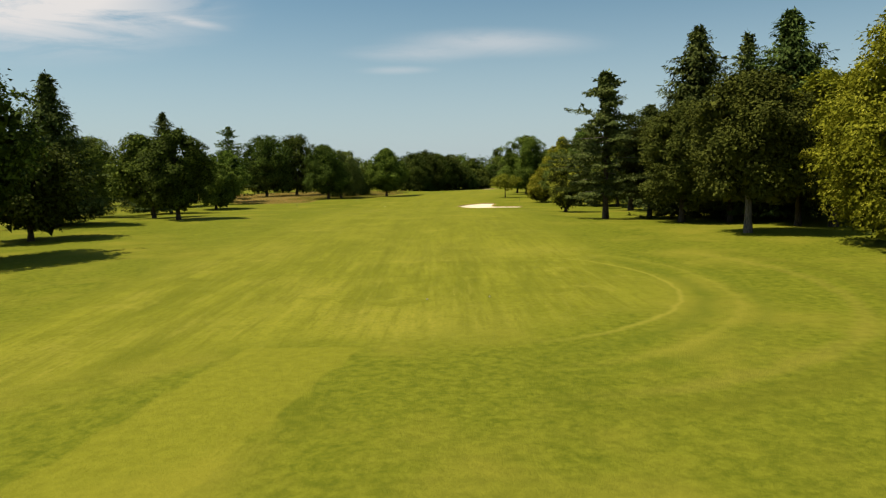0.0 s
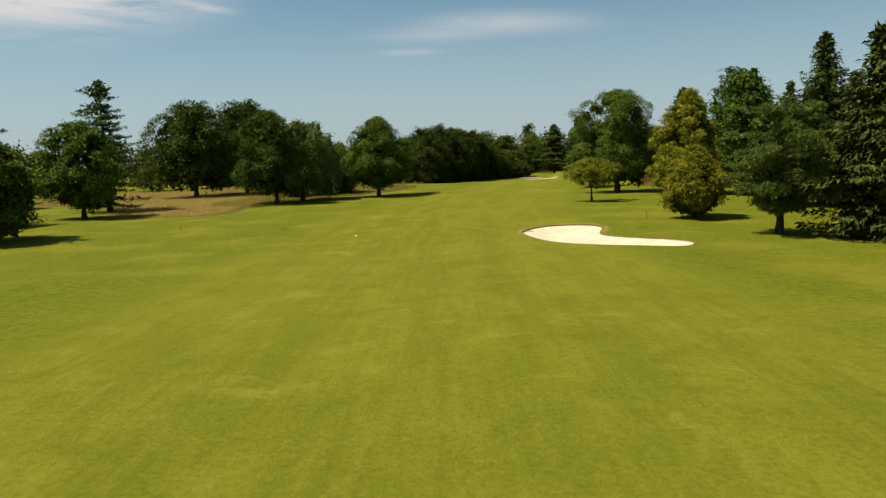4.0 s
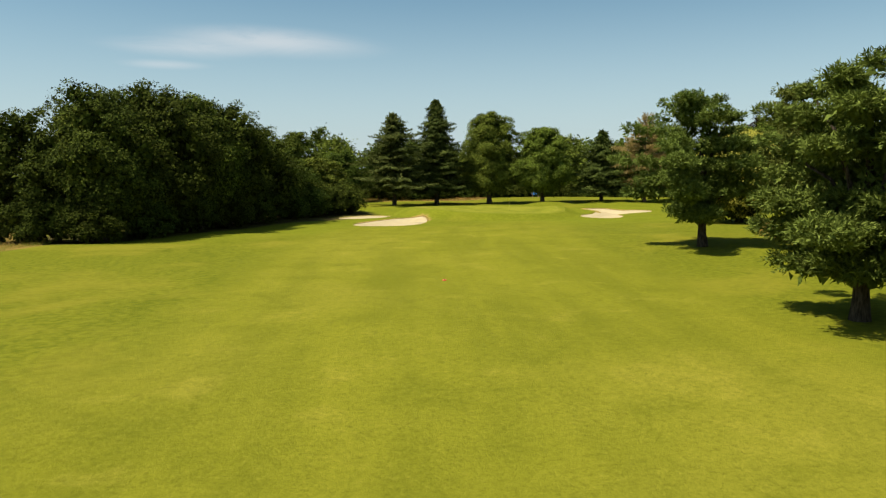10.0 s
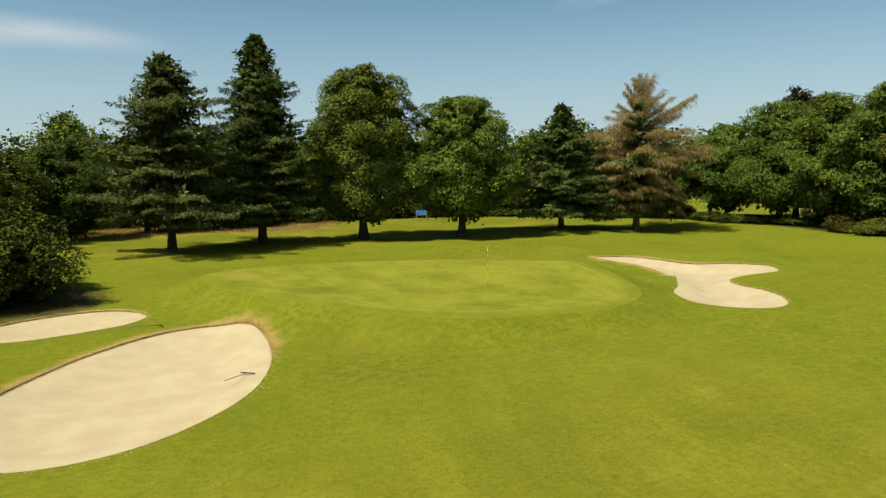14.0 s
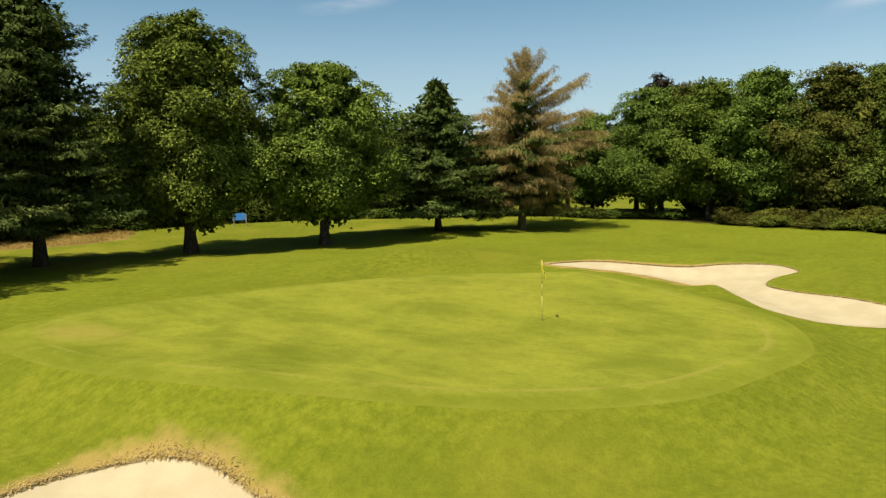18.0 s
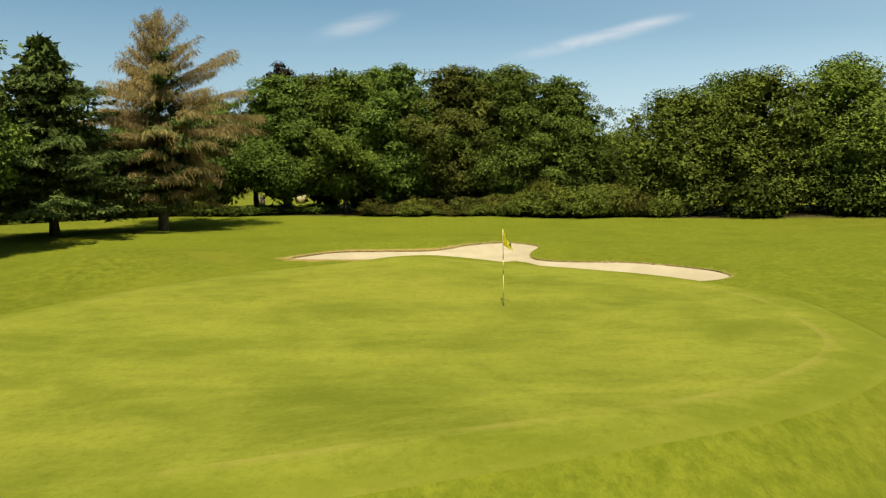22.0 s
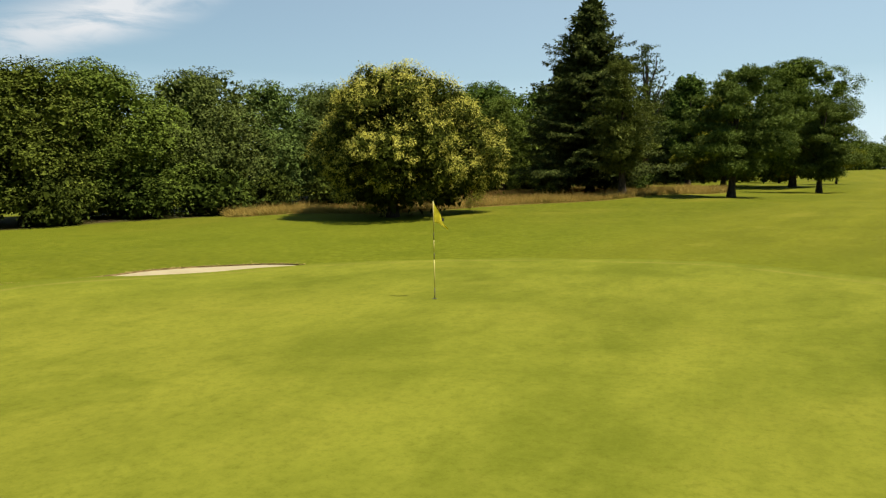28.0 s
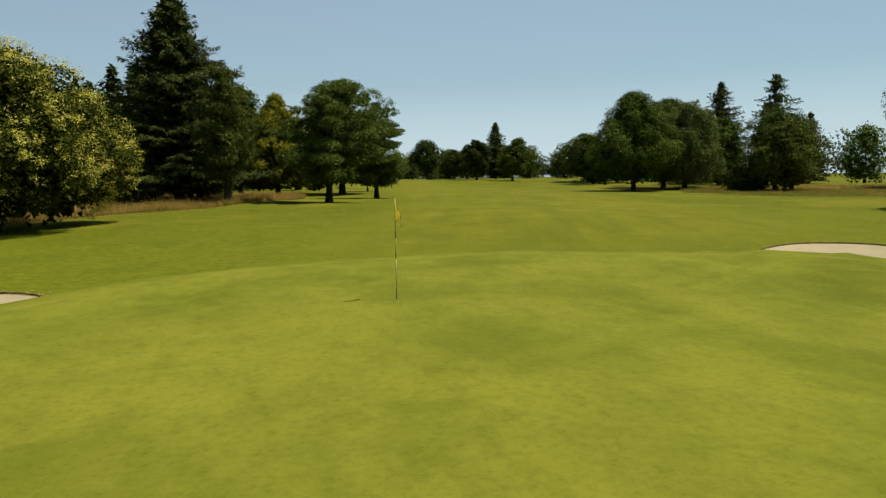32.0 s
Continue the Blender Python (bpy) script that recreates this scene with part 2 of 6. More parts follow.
LEAF = dict(
    maple=leaf_material("maple_leaves", (0.0085, 0.0140, 0.0018), (0.0235, 0.0350, 0.0040), (0.1050, 0.1400, 0.0165)),
    round=leaf_material("sycamore_leaves", (0.0150, 0.0263, 0.0030), (0.0450, 0.0711, 0.0076), (0.1755, 0.2377, 0.0274)),
    oak=leaf_material("oak_leaves", (0.0165, 0.0240, 0.0028), (0.0540, 0.0760, 0.0090), (0.2150, 0.2800, 0.0400)),
    dome=leaf_material("poplar_leaves", (0.0210, 0.0315, 0.0035), (0.0560, 0.0784, 0.0088), (0.1550, 0.1900, 0.0240)),
    # dark tones also stand in for deep shade in thickets and behind the row
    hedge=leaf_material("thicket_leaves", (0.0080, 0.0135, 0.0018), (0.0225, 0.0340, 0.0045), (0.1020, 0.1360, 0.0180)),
    wood=leaf_material("woodland_leaves", (0.0180, 0.0270, 0.0030), (0.0430, 0.0660, 0.0082), (0.1600, 0.2180, 0.0340)),
    lime=leaf_material("lime_green_leaves", (0.0160, 0.0225, 0.0024), (0.0460, 0.0660, 0.0074), (0.1680, 0.2150, 0.0300)),
    bronze=leaf_material("bronze_green_leaves", (0.0160, 0.0180, 0.0030), (0.0430, 0.0450, 0.0070), (0.1350, 0.1330, 0.0220)),
    copper=leaf_material("copper_leaves", (0.0070, 0.0052, 0.0036), (0.0160, 0.0115, 0.0070), (0.0480, 0.0360, 0.0210)),
    olive=leaf_material("hornbeam_leaves", (0.0270, 0.0350, 0.0040), (0.0600, 0.0780, 0.0095), (0.1680, 0.2030, 0.0300)),
    silver=leaf_material("sallow_leaves", (0.0340, 0.0500, 0.0100), (0.0720, 0.0980, 0.0190), (0.1750, 0.2200, 0.0520)),
    willow=leaf_material("willow_leaves", (0.05, 0.07, 0.012), (0.1, 0.128, 0.026), (0.195, 0.23, 0.062), 0.22),
    chest=leaf_material("chestnut_leaves", (0.0110, 0.0170, 0.0019), (0.0330, 0.0430, 0.0048), (0.1080, 0.1270, 0.0130), 0.08),
    gold=leaf_material("golden_leaves", (0.0520, 0.0620, 0.0035), (0.1120, 0.1250, 0.0070), (0.2300, 0.2400, 0.0170), 0.2),
    small=leaf_material("young_tree_leaves", (0.070, 0.082, 0.006), (0.135, 0.146, 0.011), (0.225, 0.222, 0.020), 0.22),
    umber=leaf_material("dark_hornbeam_leaves", (0.016, 0.0205, 0.003), (0.039, 0.045, 0.006), (0.100, 0.105, 0.016)),
    spruce=leaf_material("spruce_needles", (0.0184, 0.0299, 0.0069), (0.0414, 0.0598, 0.0126), (0.1127, 0.1403, 0.0299), 0.08),
    fir=leaf_material("fir_needles", (0.0299, 0.0460, 0.0103), (0.0575, 0.0805, 0.0184), (0.1323, 0.1610, 0.0391), 0.08),
    pine=leaf_material("pine_needles", (0.044, 0.06, 0.01), (0.08, 0.106, 0.018), (0.165, 0.198, 0.042), 0.22),
    brown=leaf_material("dead_twigs", (0.185, 0.143, 0.042), (0.270, 0.212, 0.066), (0.38, 0.315, 0.115), 0.2),
    cream=leaf_material("chestnut_catkins", (0.31, 0.268, 0.038), (0.43, 0.375, 0.062), (0.56, 0.505, 0.115), 0.25),
    yellow=leaf_material("golden_catkins", (0.27, 0.265, 0.02), (0.36, 0.345, 0.03), (0.47, 0.44, 0.065), 0.25),
    shrub=leaf_material("shrub_leaves", (0.0300, 0.0370, 0.0044), (0.0650, 0.0770, 0.0092), (0.1780, 0.1940, 0.0287)),
    fescue=leaf_material("dry_fescue", (0.222, 0.140, 0.036), (0.288, 0.185, 0.049), (0.375, 0.252, 0.075), 0.4, 0.9),
    sedge=leaf_material("green_rough_grass", (0.1, 0.113, 0.015), (0.15, 0.156, 0.022), (0.22, 0.205, 0.04), 0.4, 0.9),
    straw=leaf_material("straw_grass", (0.34, 0.26, 0.09), (0.42, 0.33, 0.12), (0.5, 0.4, 0.17), 0.4, 0.9),
)
BARK = bark_material("bark", (0.022, 0.016, 0.011), (0.085, 0.066, 0.045))
BARK_DRY = bark_material("dry_brown_bark", (0.05, 0.035, 0.018), (0.16, 0.115, 0.055))
BARK_GREY = bark_material("grey_bark", (0.05, 0.045, 0.04), (0.16, 0.14, 0.12))


def turf(name, dark, light, straw, fine, stripe, speck=0.5, even=False):
    """Mown grass: soft streaks and stripes along the line of play, faint mottling and a fine nap."""
    k = Mat(name, 0.9, 0.025)
    p = k.place()
    if even:
        lane = k.math("MULTIPLY", k.part_of(p, 0), 1.0)
        long, thin = k.place((1.0, 0.62, 1)), k.place((1.0, 0.5, 1))
    else:
        lane, along = k.attr("lane"), k.attr("along")
        long = k.xyz(lane, k.math("MULTIPLY", along, 0.10))
        thin = k.xyz(lane, k.math("MULTIPLY", along, 0.07))
    big = k.noise(p, 0.05, 3.0, 0.55, 0.3)
    streak = k.noise(long, 0.42, 6.0, 0.62, 0.25)
    line = k.noise(thin, 2.1, 5.0, 0.66, 0.15)
    mottle = k.noise(p, 0.30, 5.0, 0.64, 0.4)
    grain = k.noise(p, fine, 6.0, 0.74)
    tuft = k.noise(p, fine * 0.32, 6.0, 0.72, 0.3)
    tone = k.mix(k.span(streak, 0.30, 0.70), dark, light)
    wander = k.math("MULTIPLY", k.math("SUBTRACT", k.noise(long, 0.5, 3.0), 0.5), 1.6)
    s = k.math("SINE", k.math("MULTIPLY", k.math("ADD", lane, wander), math.pi / (2.1 if even else 2.9)))
    tone = k.mix(k.math("MULTIPLY", k.math("MULTIPLY", k.span(s, -0.7, 0.7), k.span(big, 0.30, 0.62)), stripe), tone, light)
    tone = k.mix(k.span(big, 0.45, 0.68, 0.0, 0.55), tone, straw)
    fade = 0.6 if even else k.span(along, 370.0, 440.0, 0.7, 0.1)
    tone = k.mix(k.math("MULTIPLY", k.span(line, 0.47, 0.66, 0.0, 0.95 * speck), fade), tone, tuple(0.82 * c for c in dark))
    tone = k.mix(k.math("MULTIPLY", k.span(line, 0.47, 0.32, 0.0, 0.95 * speck), fade), tone, straw)
    clump = k.noise(p, 0.85, 6.0, 0.68, 0.5)
    tone = k.mix(k.span(clump, 0.50, 0.72, 0.0, 0.35 * speck), tone, tuple(0.8 * c for c in dark))
    if not even:
        tone = k.mix(k.span(along, 225.0, 290.0, 0.0, 0.5), tone, tuple(0.75 * a + 0.25 * b for a, b in zip(dark, light)))
    tone = k.mix(k.span(mottle, 0.49, 0.70, 0.0, 0.7), tone, dark)
    tone = k.mix(k.span(mottle, 0.46, 0.28, 0.0, 0.5), tone, straw)
    tone = k.mix(k.span(tuft, 0.50, 0.74, 0.0, 0.5 * speck), tone, tuple(0.70 * c for c in dark))
    tone = k.mix(k.span(grain, 0.44, 0.78, 0.0, speck), tone, tuple(0.66 * c for c in dark))
    tone = k.mix(k.span(grain, 0.46, 0.28, 0.0, 0.6 * speck), tone, straw)
    blade = k.noise(p, fine * 3.2, 4.0, 0.75)
    tone = k.mix(k.span(blade, 0.48, 0.74, 0.0, 0.6 * speck), tone, tuple(0.6 * c for c in dark))
    return k, tone, grain, p


k, tone, grain, p = turf("fairway_turf", (0.099, 0.107, 0.008), (0.174, 0.172, 0.014), (0.208, 0.188, 0.024), 5.0, 0.40, 0.65)
rough_tone = k.mix(k.span(k.noise(p, 2.6, 8.0, 0.72, 0.3), 0.25, 0.75), (0.060, 0.074, 0.005), (0.136, 0.142, 0.011))
rough_tone = k.mix(k.span(k.noise(k.place((1.0, 0.55, 1.0)), 0.30, 5.0, 0.68, 0.3), 0.52, 0.72, 0.0, 0.5), rough_tone, (0.055, 0.070, 0.004))
rough_tone = k.mix(k.span(k.noise(p, 0.11, 4.0, 0.6), 0.46, 0.68, 0.0, 0.6), rough_tone, (0.166, 0.150, 0.016))
apron = k.mix(k.span(k.noise(p, 3.0, 7.0, 0.74), 0.3, 0.72), (0.086, 0.103, 0.006), (0.148, 0.159, 0.012))
apron = k.mix(k.span(k.noise(p, 0.25, 4.0, 0.6), 0.45, 0.7, 0.0, 0.5), apron, (0.078, 0.096, 0.006))
apron = k.mix(k.span(grain, 0.45, 0.75, 0.0, 0.55), apron, (0.058, 0.074, 0.005))
apron = k.mix(k.span(k.noise(p, 15.0, 4.0, 0.75), 0.5, 0.72, 0.0, 0.5), apron, (0.055, 0.070, 0.005))
apron = k.mix(k.span(k.noise(p, 1.1, 5.0, 0.65), 0.52, 0.75, 0.0, 0.4), apron, (0.182, 0.174, 0.018))
rough_tone = k.mix(k.math("MULTIPLY", k.attr("apron"), 0.92), rough_tone, apron)
tone = k.mix(k.attr("mow"), rough_tone, tone)
# paler strip mown from the tee, and the rings where the mower turns at the head of the fairway
tone = k.mix(k.math("MULTIPLY", k.span(k.attr("strip"), 0.3, 0.7), 0.4), tone, (0.185, 0.172, 0.015))
sep = k.t.nodes.new("ShaderNodeSeparateXYZ")
k.link(p, sep.inputs[0])
for rx, ry, w, power, shade in ((10.6, 14.8, 0.022, 0.5, (0.215, 0.192, 0.026)), (11.7, 16.4, 0.075, 0.5, (0.072, 0.088, 0.007)), (13.1, 18.0, 0.03, 0.28, (0.200, 0.178, 0.022)),
                                (14.2, 19.0, 0.045, 0.35, (0.072, 0.088, 0.007)), (18.5, 21.0, 0.04, 0.25, (0.205, 0.165, 0.026)), (20.5, 22.5, 0.06, 0.4, (0.078, 0.080, 0.007))):
    ex = k.math("POWER", k.math("ABSOLUTE", k.math("DIVIDE", k.math("SUBTRACT", sep.outputs[0], 3.0), rx)), 2.0)
    ey = k.math("POWER", k.math("ABSOLUTE", k.math("DIVIDE", k.math("SUBTRACT", sep.outputs[1], 38.0), ry)), 2.0)
    rad = k.math("ADD", k.math("SQRT", k.math("ADD", ex, ey)), k.math("MULTIPLY", k.math("SUBTRACT", k.noise(p, 0.8, 3.0), 0.5), 0.06))
    ring = k.span(k.math("ABSOLUTE", k.math("SUBTRACT", rad, 1.0)), 0.0, w, 1.0, 0.0)
    east = k.math("MULTIPLY", k.span(sep.outputs[0], 3.0, 9.0), k.span(sep.outputs[1], 44.0, 54.0, 1.0, 0.0))
    tone = k.mix(k.math("MULTIPLY", k.math("MULTIPLY", ring, east), power), tone, shade)
tone = k.mix(k.span(k.math("ADD", k.attr("wear"), k.math("MULTIPLY", k.math("SUBTRACT", k.noise(p, 0.6, 6.0, 0.72), 0.5), 1.5)), 0.42, 1.0), tone, (0.235, 0.168, 0.045))
hay = k.mix(k.span(k.noise(p, 0.45, 5.0, 0.65), 0.35, 0.65), (0.130, 0.100, 0.025), (0.200, 0.132, 0.038))
tone = k.mix(k.span(k.attr("tall"), 0.35, 0.65), tone, hay)
# brown litter under the woods, darkened in colour for the shade of the trees
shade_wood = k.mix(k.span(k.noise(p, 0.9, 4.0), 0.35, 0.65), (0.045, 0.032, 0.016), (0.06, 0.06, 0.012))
tone = k.mix(k.span(k.attr("litter_shade"), 0.3, 0.7), tone, shade_wood)
k.color(tone)
k.bump(grain, 0.7, 0.08)
TURF = k.m
k, tone, grain, p = turf("green_turf", (0.098, 0.112, 0.009), (0.170, 0.178, 0.018), (0.188, 0.182, 0.021), 8.0, 0.5, 0.45, True)
scuff = k.math("ADD", k.attr("scuff"), k.math("MULTIPLY", k.math("SUBTRACT", k.noise(p, 0.7, 5.0, 0.7), 0.5), 1.0))
tone = k.mix(k.span(scuff, 0.45, 1.1, 0.0, 0.7), tone, (0.190, 0.152, 0.030))
k.color(tone)
k.bump(grain, 0.2, 0.02)
GREEN = k.m
k, tone, grain, p = turf("collar_turf", (0.102, 0.118, 0.009), (0.165, 0.174, 0.017), (0.190, 0.184, 0.022), 7.0, 0.0, 0.5, True)
uneven = k.noise(p, 0.35, 4.0, 0.6)
rim = k.math("MULTIPLY", k.span(k.attr("rim"), 0.0, 0.30, 1.0, 0.0), k.span(uneven, 0.40, 0.60, 0.25, 0.9))
tone = k.mix(k.math("MULTIPLY", rim, 0.45), tone, (0.212, 0.200, 0.032))
tone = k.mix(k.math("MULTIPLY", k.span(k.attr("rim"), 1.0, 0.1, 0.0, 0.65), k.span(k.noise(p, 1.4, 5.0, 0.7), 0.34, 0.60, 0.5, 1.0)), tone, (0.100, 0.112, 0.0082))
inner = k.math("MULTIPLY", k.span(k.math("ABSOLUTE", k.math("SUBTRACT", k.attr("rim"), 1.22)), 0.0, 0.28, 1.0, 0.0), k.span(uneven, 0.60, 0.44, 0.15, 0.8))
tone = k.mix(k.math("MULTIPLY", inner, 0.55), tone, (0.204, 0.178, 0.034))
k.color(tone)
k.bump(grain, 0.3, 0.03)
COLLAR = k.m

k = Mat("bunker_sand", 0.95, 0.1)
p = k.place()
n1, n2 = k.noise(p, 0.7, 5.0, 0.6), k.noise(p, 14.0, 5.0, 0.7)
c = k.mix(k.span(n1, 0.35, 0.68), (0.300, 0.249, 0.142), (0.342, 0.289, 0.172))
k.color(k.mix(k.span(n2, 0.5, 0.8, 0.0, 0.35), c, (0.24, 0.18, 0.095)))
k.bump(k.noise(k.place((1, 4, 1)), 5.0, 5.0, 0.65), 0.35, 0.05)
SAND = k.m
k = Mat("white_sand", 0.95, 0.1)
p = k.place()
n1, n2 = k.noise(p, 0.7, 5.0, 0.6), k.noise(p, 14.0, 5.0, 0.7)
c = k.mix(k.span(n1, 0.35, 0.68), (0.45, 0.385, 0.255), (0.53, 0.465, 0.33))
k.color(k.mix(k.span(n2, 0.5, 0.8, 0.0, 0.3), c, (0.38, 0.315, 0.20)))
k.bump(k.noise(k.place((1, 4, 1)), 5.0, 5.0, 0.65), 0.35, 0.05)
SAND_WHITE = k.m
k = Mat("lip_soil", 0.95, 0.05)
p = k.place()
k.color(k.mix(k.span(k.noise(p, 3.5, 5.0, 0.7), 0.35, 0.65), (0.14, 0.095, 0.04), (0.32, 0.235, 0.105)))
k.bump(k.noise(p, 9.0, 4.0), 0.8, 0.05)
SOIL = k.m


def paint(name, rgb, rough=0.45, metal=0.0):
    k = Mat(name, rough, 0.4)
    k.b.inputs["Metallic"].default_value = metal
    d = tuple(v * 0.72 for v in rgb)
    k.color(k.mix(k.span(k.noise(k.place(), 9.0, 5.0, 0.65), 0.35, 0.7), rgb, d))
    return k.m


WHITE, BLACK = paint("white_paint", (0.78, 0.78, 0.74)), paint("black_plastic", (0.03, 0.03, 0.03))
YELLOW, RED, BLUE = paint("yellow_cloth", (0.78, 0.68, 0.03), 0.8), paint("red_paint", (0.62, 0.06, 0.035)), paint("blue_paint", (0.06, 0.24, 0.62))
STICK = paint("pale_yellow_fibreglass", (0.58, 0.50, 0.14), 0.5)
WOODPAINT, STEEL = paint("weathered_wood", (0.30, 0.22, 0.14), 0.85), paint("grey_steel", (0.4, 0.4, 0.4), 0.4, 0.6)
PLASTER = paint("pale_plaster", (0.42, 0.37, 0.28), 0.9)
k = Mat("dark_glass", 0.08, 0.5)
k.color((0.03, 0.04, 0.05))
GLASS = k.m


# ---- mesh helpers ----
def mesh_from(name, verts, faces, material, smooth=False):
    me = bpy.data.meshes.new(name)
    verts = np.asarray(verts, np.float32).reshape(-1, 3)
    if isinstance(faces, np.ndarray):
        n, w = faces.shape
        me.vertices.add(len(verts))
        me.vertices.foreach_set("co", verts.ravel())
        me.loops.add(n * w)
        me.loops.foreach_set("vertex_index", faces.astype(np.int32).ravel())
        me.polygons.add(n)
        me.polygons.foreach_set("loop_start", np.arange(0, n * w, w, dtype=np.int32))
        me.update(calc_edges=True)
    else:
        me.from_pydata(verts.tolist(), [], faces)
    me.materials.append(material)
    if smooth:
        me.polygons.foreach_set("use_smooth", np.ones(len(me.polygons), bool))
    return me


def piece(name, me, parent=None, label=""):
    ob = new(name, me)
    if parent is not None:
        ob.parent = parent
    return tagged(ob, label)


def part(name, bm, material, parent, label="", smooth=False):
    """One bmesh becomes one mesh object under a thing."""
    me = bpy.data.meshes.new(name)
    bm.to_mesh(me)
    bm.free()
    me.materials.append(material)
    if smooth:
        me.polygons.foreach_set("use_smooth", np.ones(len(me.polygons), bool))
    return piece(name, me, parent, label)


def thing(name, m, label, category, group="", kind=""):
    ob = new(name)
    ob.empty_display_size = 0.3
    ob.matrix_basis = m
    return tagged(ob, label, category, group, kind)


def tube(points, radii, sides=8, wobble=0.0, rng=None):
    """Verts and quads of a bent, tapered tube."""
    pts = np.asarray(points, float)
    n = len(pts)
    tang = np.gradient(pts, axis=0)
    tang /= np.linalg.norm(tang, axis=1)[:, None] + 1e-9
    verts = []
    for i in range(n):
        a = np.cross(tang[i], (0, 1, 0) if abs(tang[i][1]) < 0.9 else (1, 0, 0))
        a /= np.linalg.norm(a)
        b = np.cross(tang[i], a)
        for j in range(sides):
            w = 2 * math.pi * j / sides
            r = radii[i] * (1 + (wobble * rng.uniform(-1, 1) if rng is not None else 0))
            verts.append(pts[i] + r * (math.cos(w) * a + math.sin(w) * b))
    faces = [(i * sides + j, i * sides + (j + 1) % sides, (i + 1) * sides + (j + 1) % sides, (i + 1) * sides + j)
             for i in range(n - 1) for j in range(sides)]
    return np.array(verts), np.array(faces)


def unit(v):
    return v / (np.linalg.norm(v, axis=-1, keepdims=True) + 1e-9)


def blades(base, normal, way, length, width):
    """Three-cornered leaves: cheaper, for crowns and grass."""
    n = unit(normal)
    u = unit(way - (way * n).sum(-1, keepdims=True) * n)
    s = np.cross(n, u)
    ln, wd = np.asarray(length)[:, None], np.asarray(width)[:, None]
    return np.stack([base - s * wd * 0.28, base + u * ln * 0.45 + s * wd * 0.72, base + u * ln - s * wd * 0.12], 1).reshape(-1, 3)


def trios(count):
    return np.arange(count * 3, dtype=np.int32).reshape(-1, 3)


def quads(count):
    return np.arange(count * 4, dtype=np.int32).reshape(-1, 4)


# ---- the lie of the land ----
def sm(a, b, v):
    t = np.clip((np.asarray(v, float) - a) / (b - a), 0, 1)
    return t * t * (3 - 2 * t)


def closed_curve(points, steps=8):
    """A smooth closed outline through control points."""
    pts = np.asarray(points, float)
    n, out = len(pts), []
    for i in range(n):
        a, b, c, d = pts[i - 1], pts[i], pts[(i + 1) % n], pts[(i + 2) % n]
        for s in range(steps):
            t = s / steps
            out.append(0.5 * (2 * b + (c - a) * t + (2 * a - 5 * b + 4 * c - d) * t * t + (3 * b - a - 3 * c + d) * t ** 3))
    return np.array(out)


def inside(poly, x, y):
    x, y = np.asarray(x, float), np.asarray(y, float)
    hit = np.zeros(x.shape, bool)
    x0, y0 = poly[-1]
    for x1, y1 in poly:
        cross = ((y1 > y) != (y0 > y)) & (x < (x0 - x1) * (y - y1) / (y0 - y1 + 1e-12) + x1)
        hit ^= cross
        x0, y0 = x1, y1
    return hit


def edge_distance(poly, x, y):
    p = np.stack([np.asarray(x, float), np.asarray(y, float)], -1)
    best = np.full(p.shape[:-1], 1e9)
    for a, b in zip(poly, np.roll(poly, -1, axis=0)):
        ab = b - a
        t = np.clip(((p - a) @ ab) / (ab @ ab + 1e-12), 0, 1)
        best = np.minimum(best, np.linalg.norm(p - a - t[..., None] * ab, axis=-1))
    return best


# outer edge of the collar; the putting surface lies a mower's width within it
COLLAR_EDGE = closed_curve([(32.2, 325.5), (31.9, 330), (33.0, 334.2), (36.8, 335.9), (41, 335.1), (46, 333.5), (51, 331.6), (54.4, 329), (55.5, 325),
                            (54.6, 321), (52.9, 317), (50.2, 313.4), (46, 311.6), (42.2, 312.0), (38.6, 313.1), (35.6, 316.1), (33.3, 320.2)], 6)
GREEN_MID = np.array((44.0, 323.5))
GREEN_EDGE = GREEN_MID + (COLLAR_EDGE - GREEN_MID) * (1 - 1.3 / np.linalg.norm(COLLAR_EDGE - GREEN_MID, axis=1)[:, None])
BUNKERS = {
    "first": closed_curve([(5.3, 163.3), (5.6, 164.6), (6.2, 165.9), (7.3, 167.0), (8.6, 167.3), (10.0, 166.8), (11.6, 165.7), (12.9, 164.6), (13.5, 162.8),
                           (13.0, 161.2), (12.7, 159.9), (13.4, 158.0), (15.4, 155.2), (17.6, 152.8), (18.6, 150.3), (16.8, 148.0), (13.4, 149.4),
                           (10.2, 152.1), (7.7, 155.2), (6.1, 159.6)], 5),
    "front": closed_curve([(19.3, 310.2), (20.2, 314.6), (23.4, 319.6), (27.2, 322.6), (30.1, 322.8), (31.5, 320.3), (30.8, 316.2), (28.8, 312.2),
                           (26, 309.4), (23.4, 308), (21, 308.2)], 7),
    "side": closed_curve([(19.9, 326.8), (21.5, 329.4), (24.4, 330.4), (27, 330), (28.1, 327.7), (26.8, 325.9), (24, 325.2), (21.4, 325.3)], 6),
    "back": closed_curve([(63.0, 329.6), (65.1, 327.6), (65.3, 324.6), (65.5, 321.8), (67.4, 319.4), (68.2, 317.2), (66.6, 315.7), (64.4, 316.5), (62.3, 316.4),
                          (60.7, 314.6), (60.0, 312.4), (58.9, 310.6), (57.0, 309.3), (55.1, 309.3), (53.7, 310.6), (53.3, 312.6), (54.6, 314.8), (57.2, 316.6),
                          (59.6, 318.9), (61.6, 321.6), (62.5, 324.4), (62.6, 327.2)], 5),
}
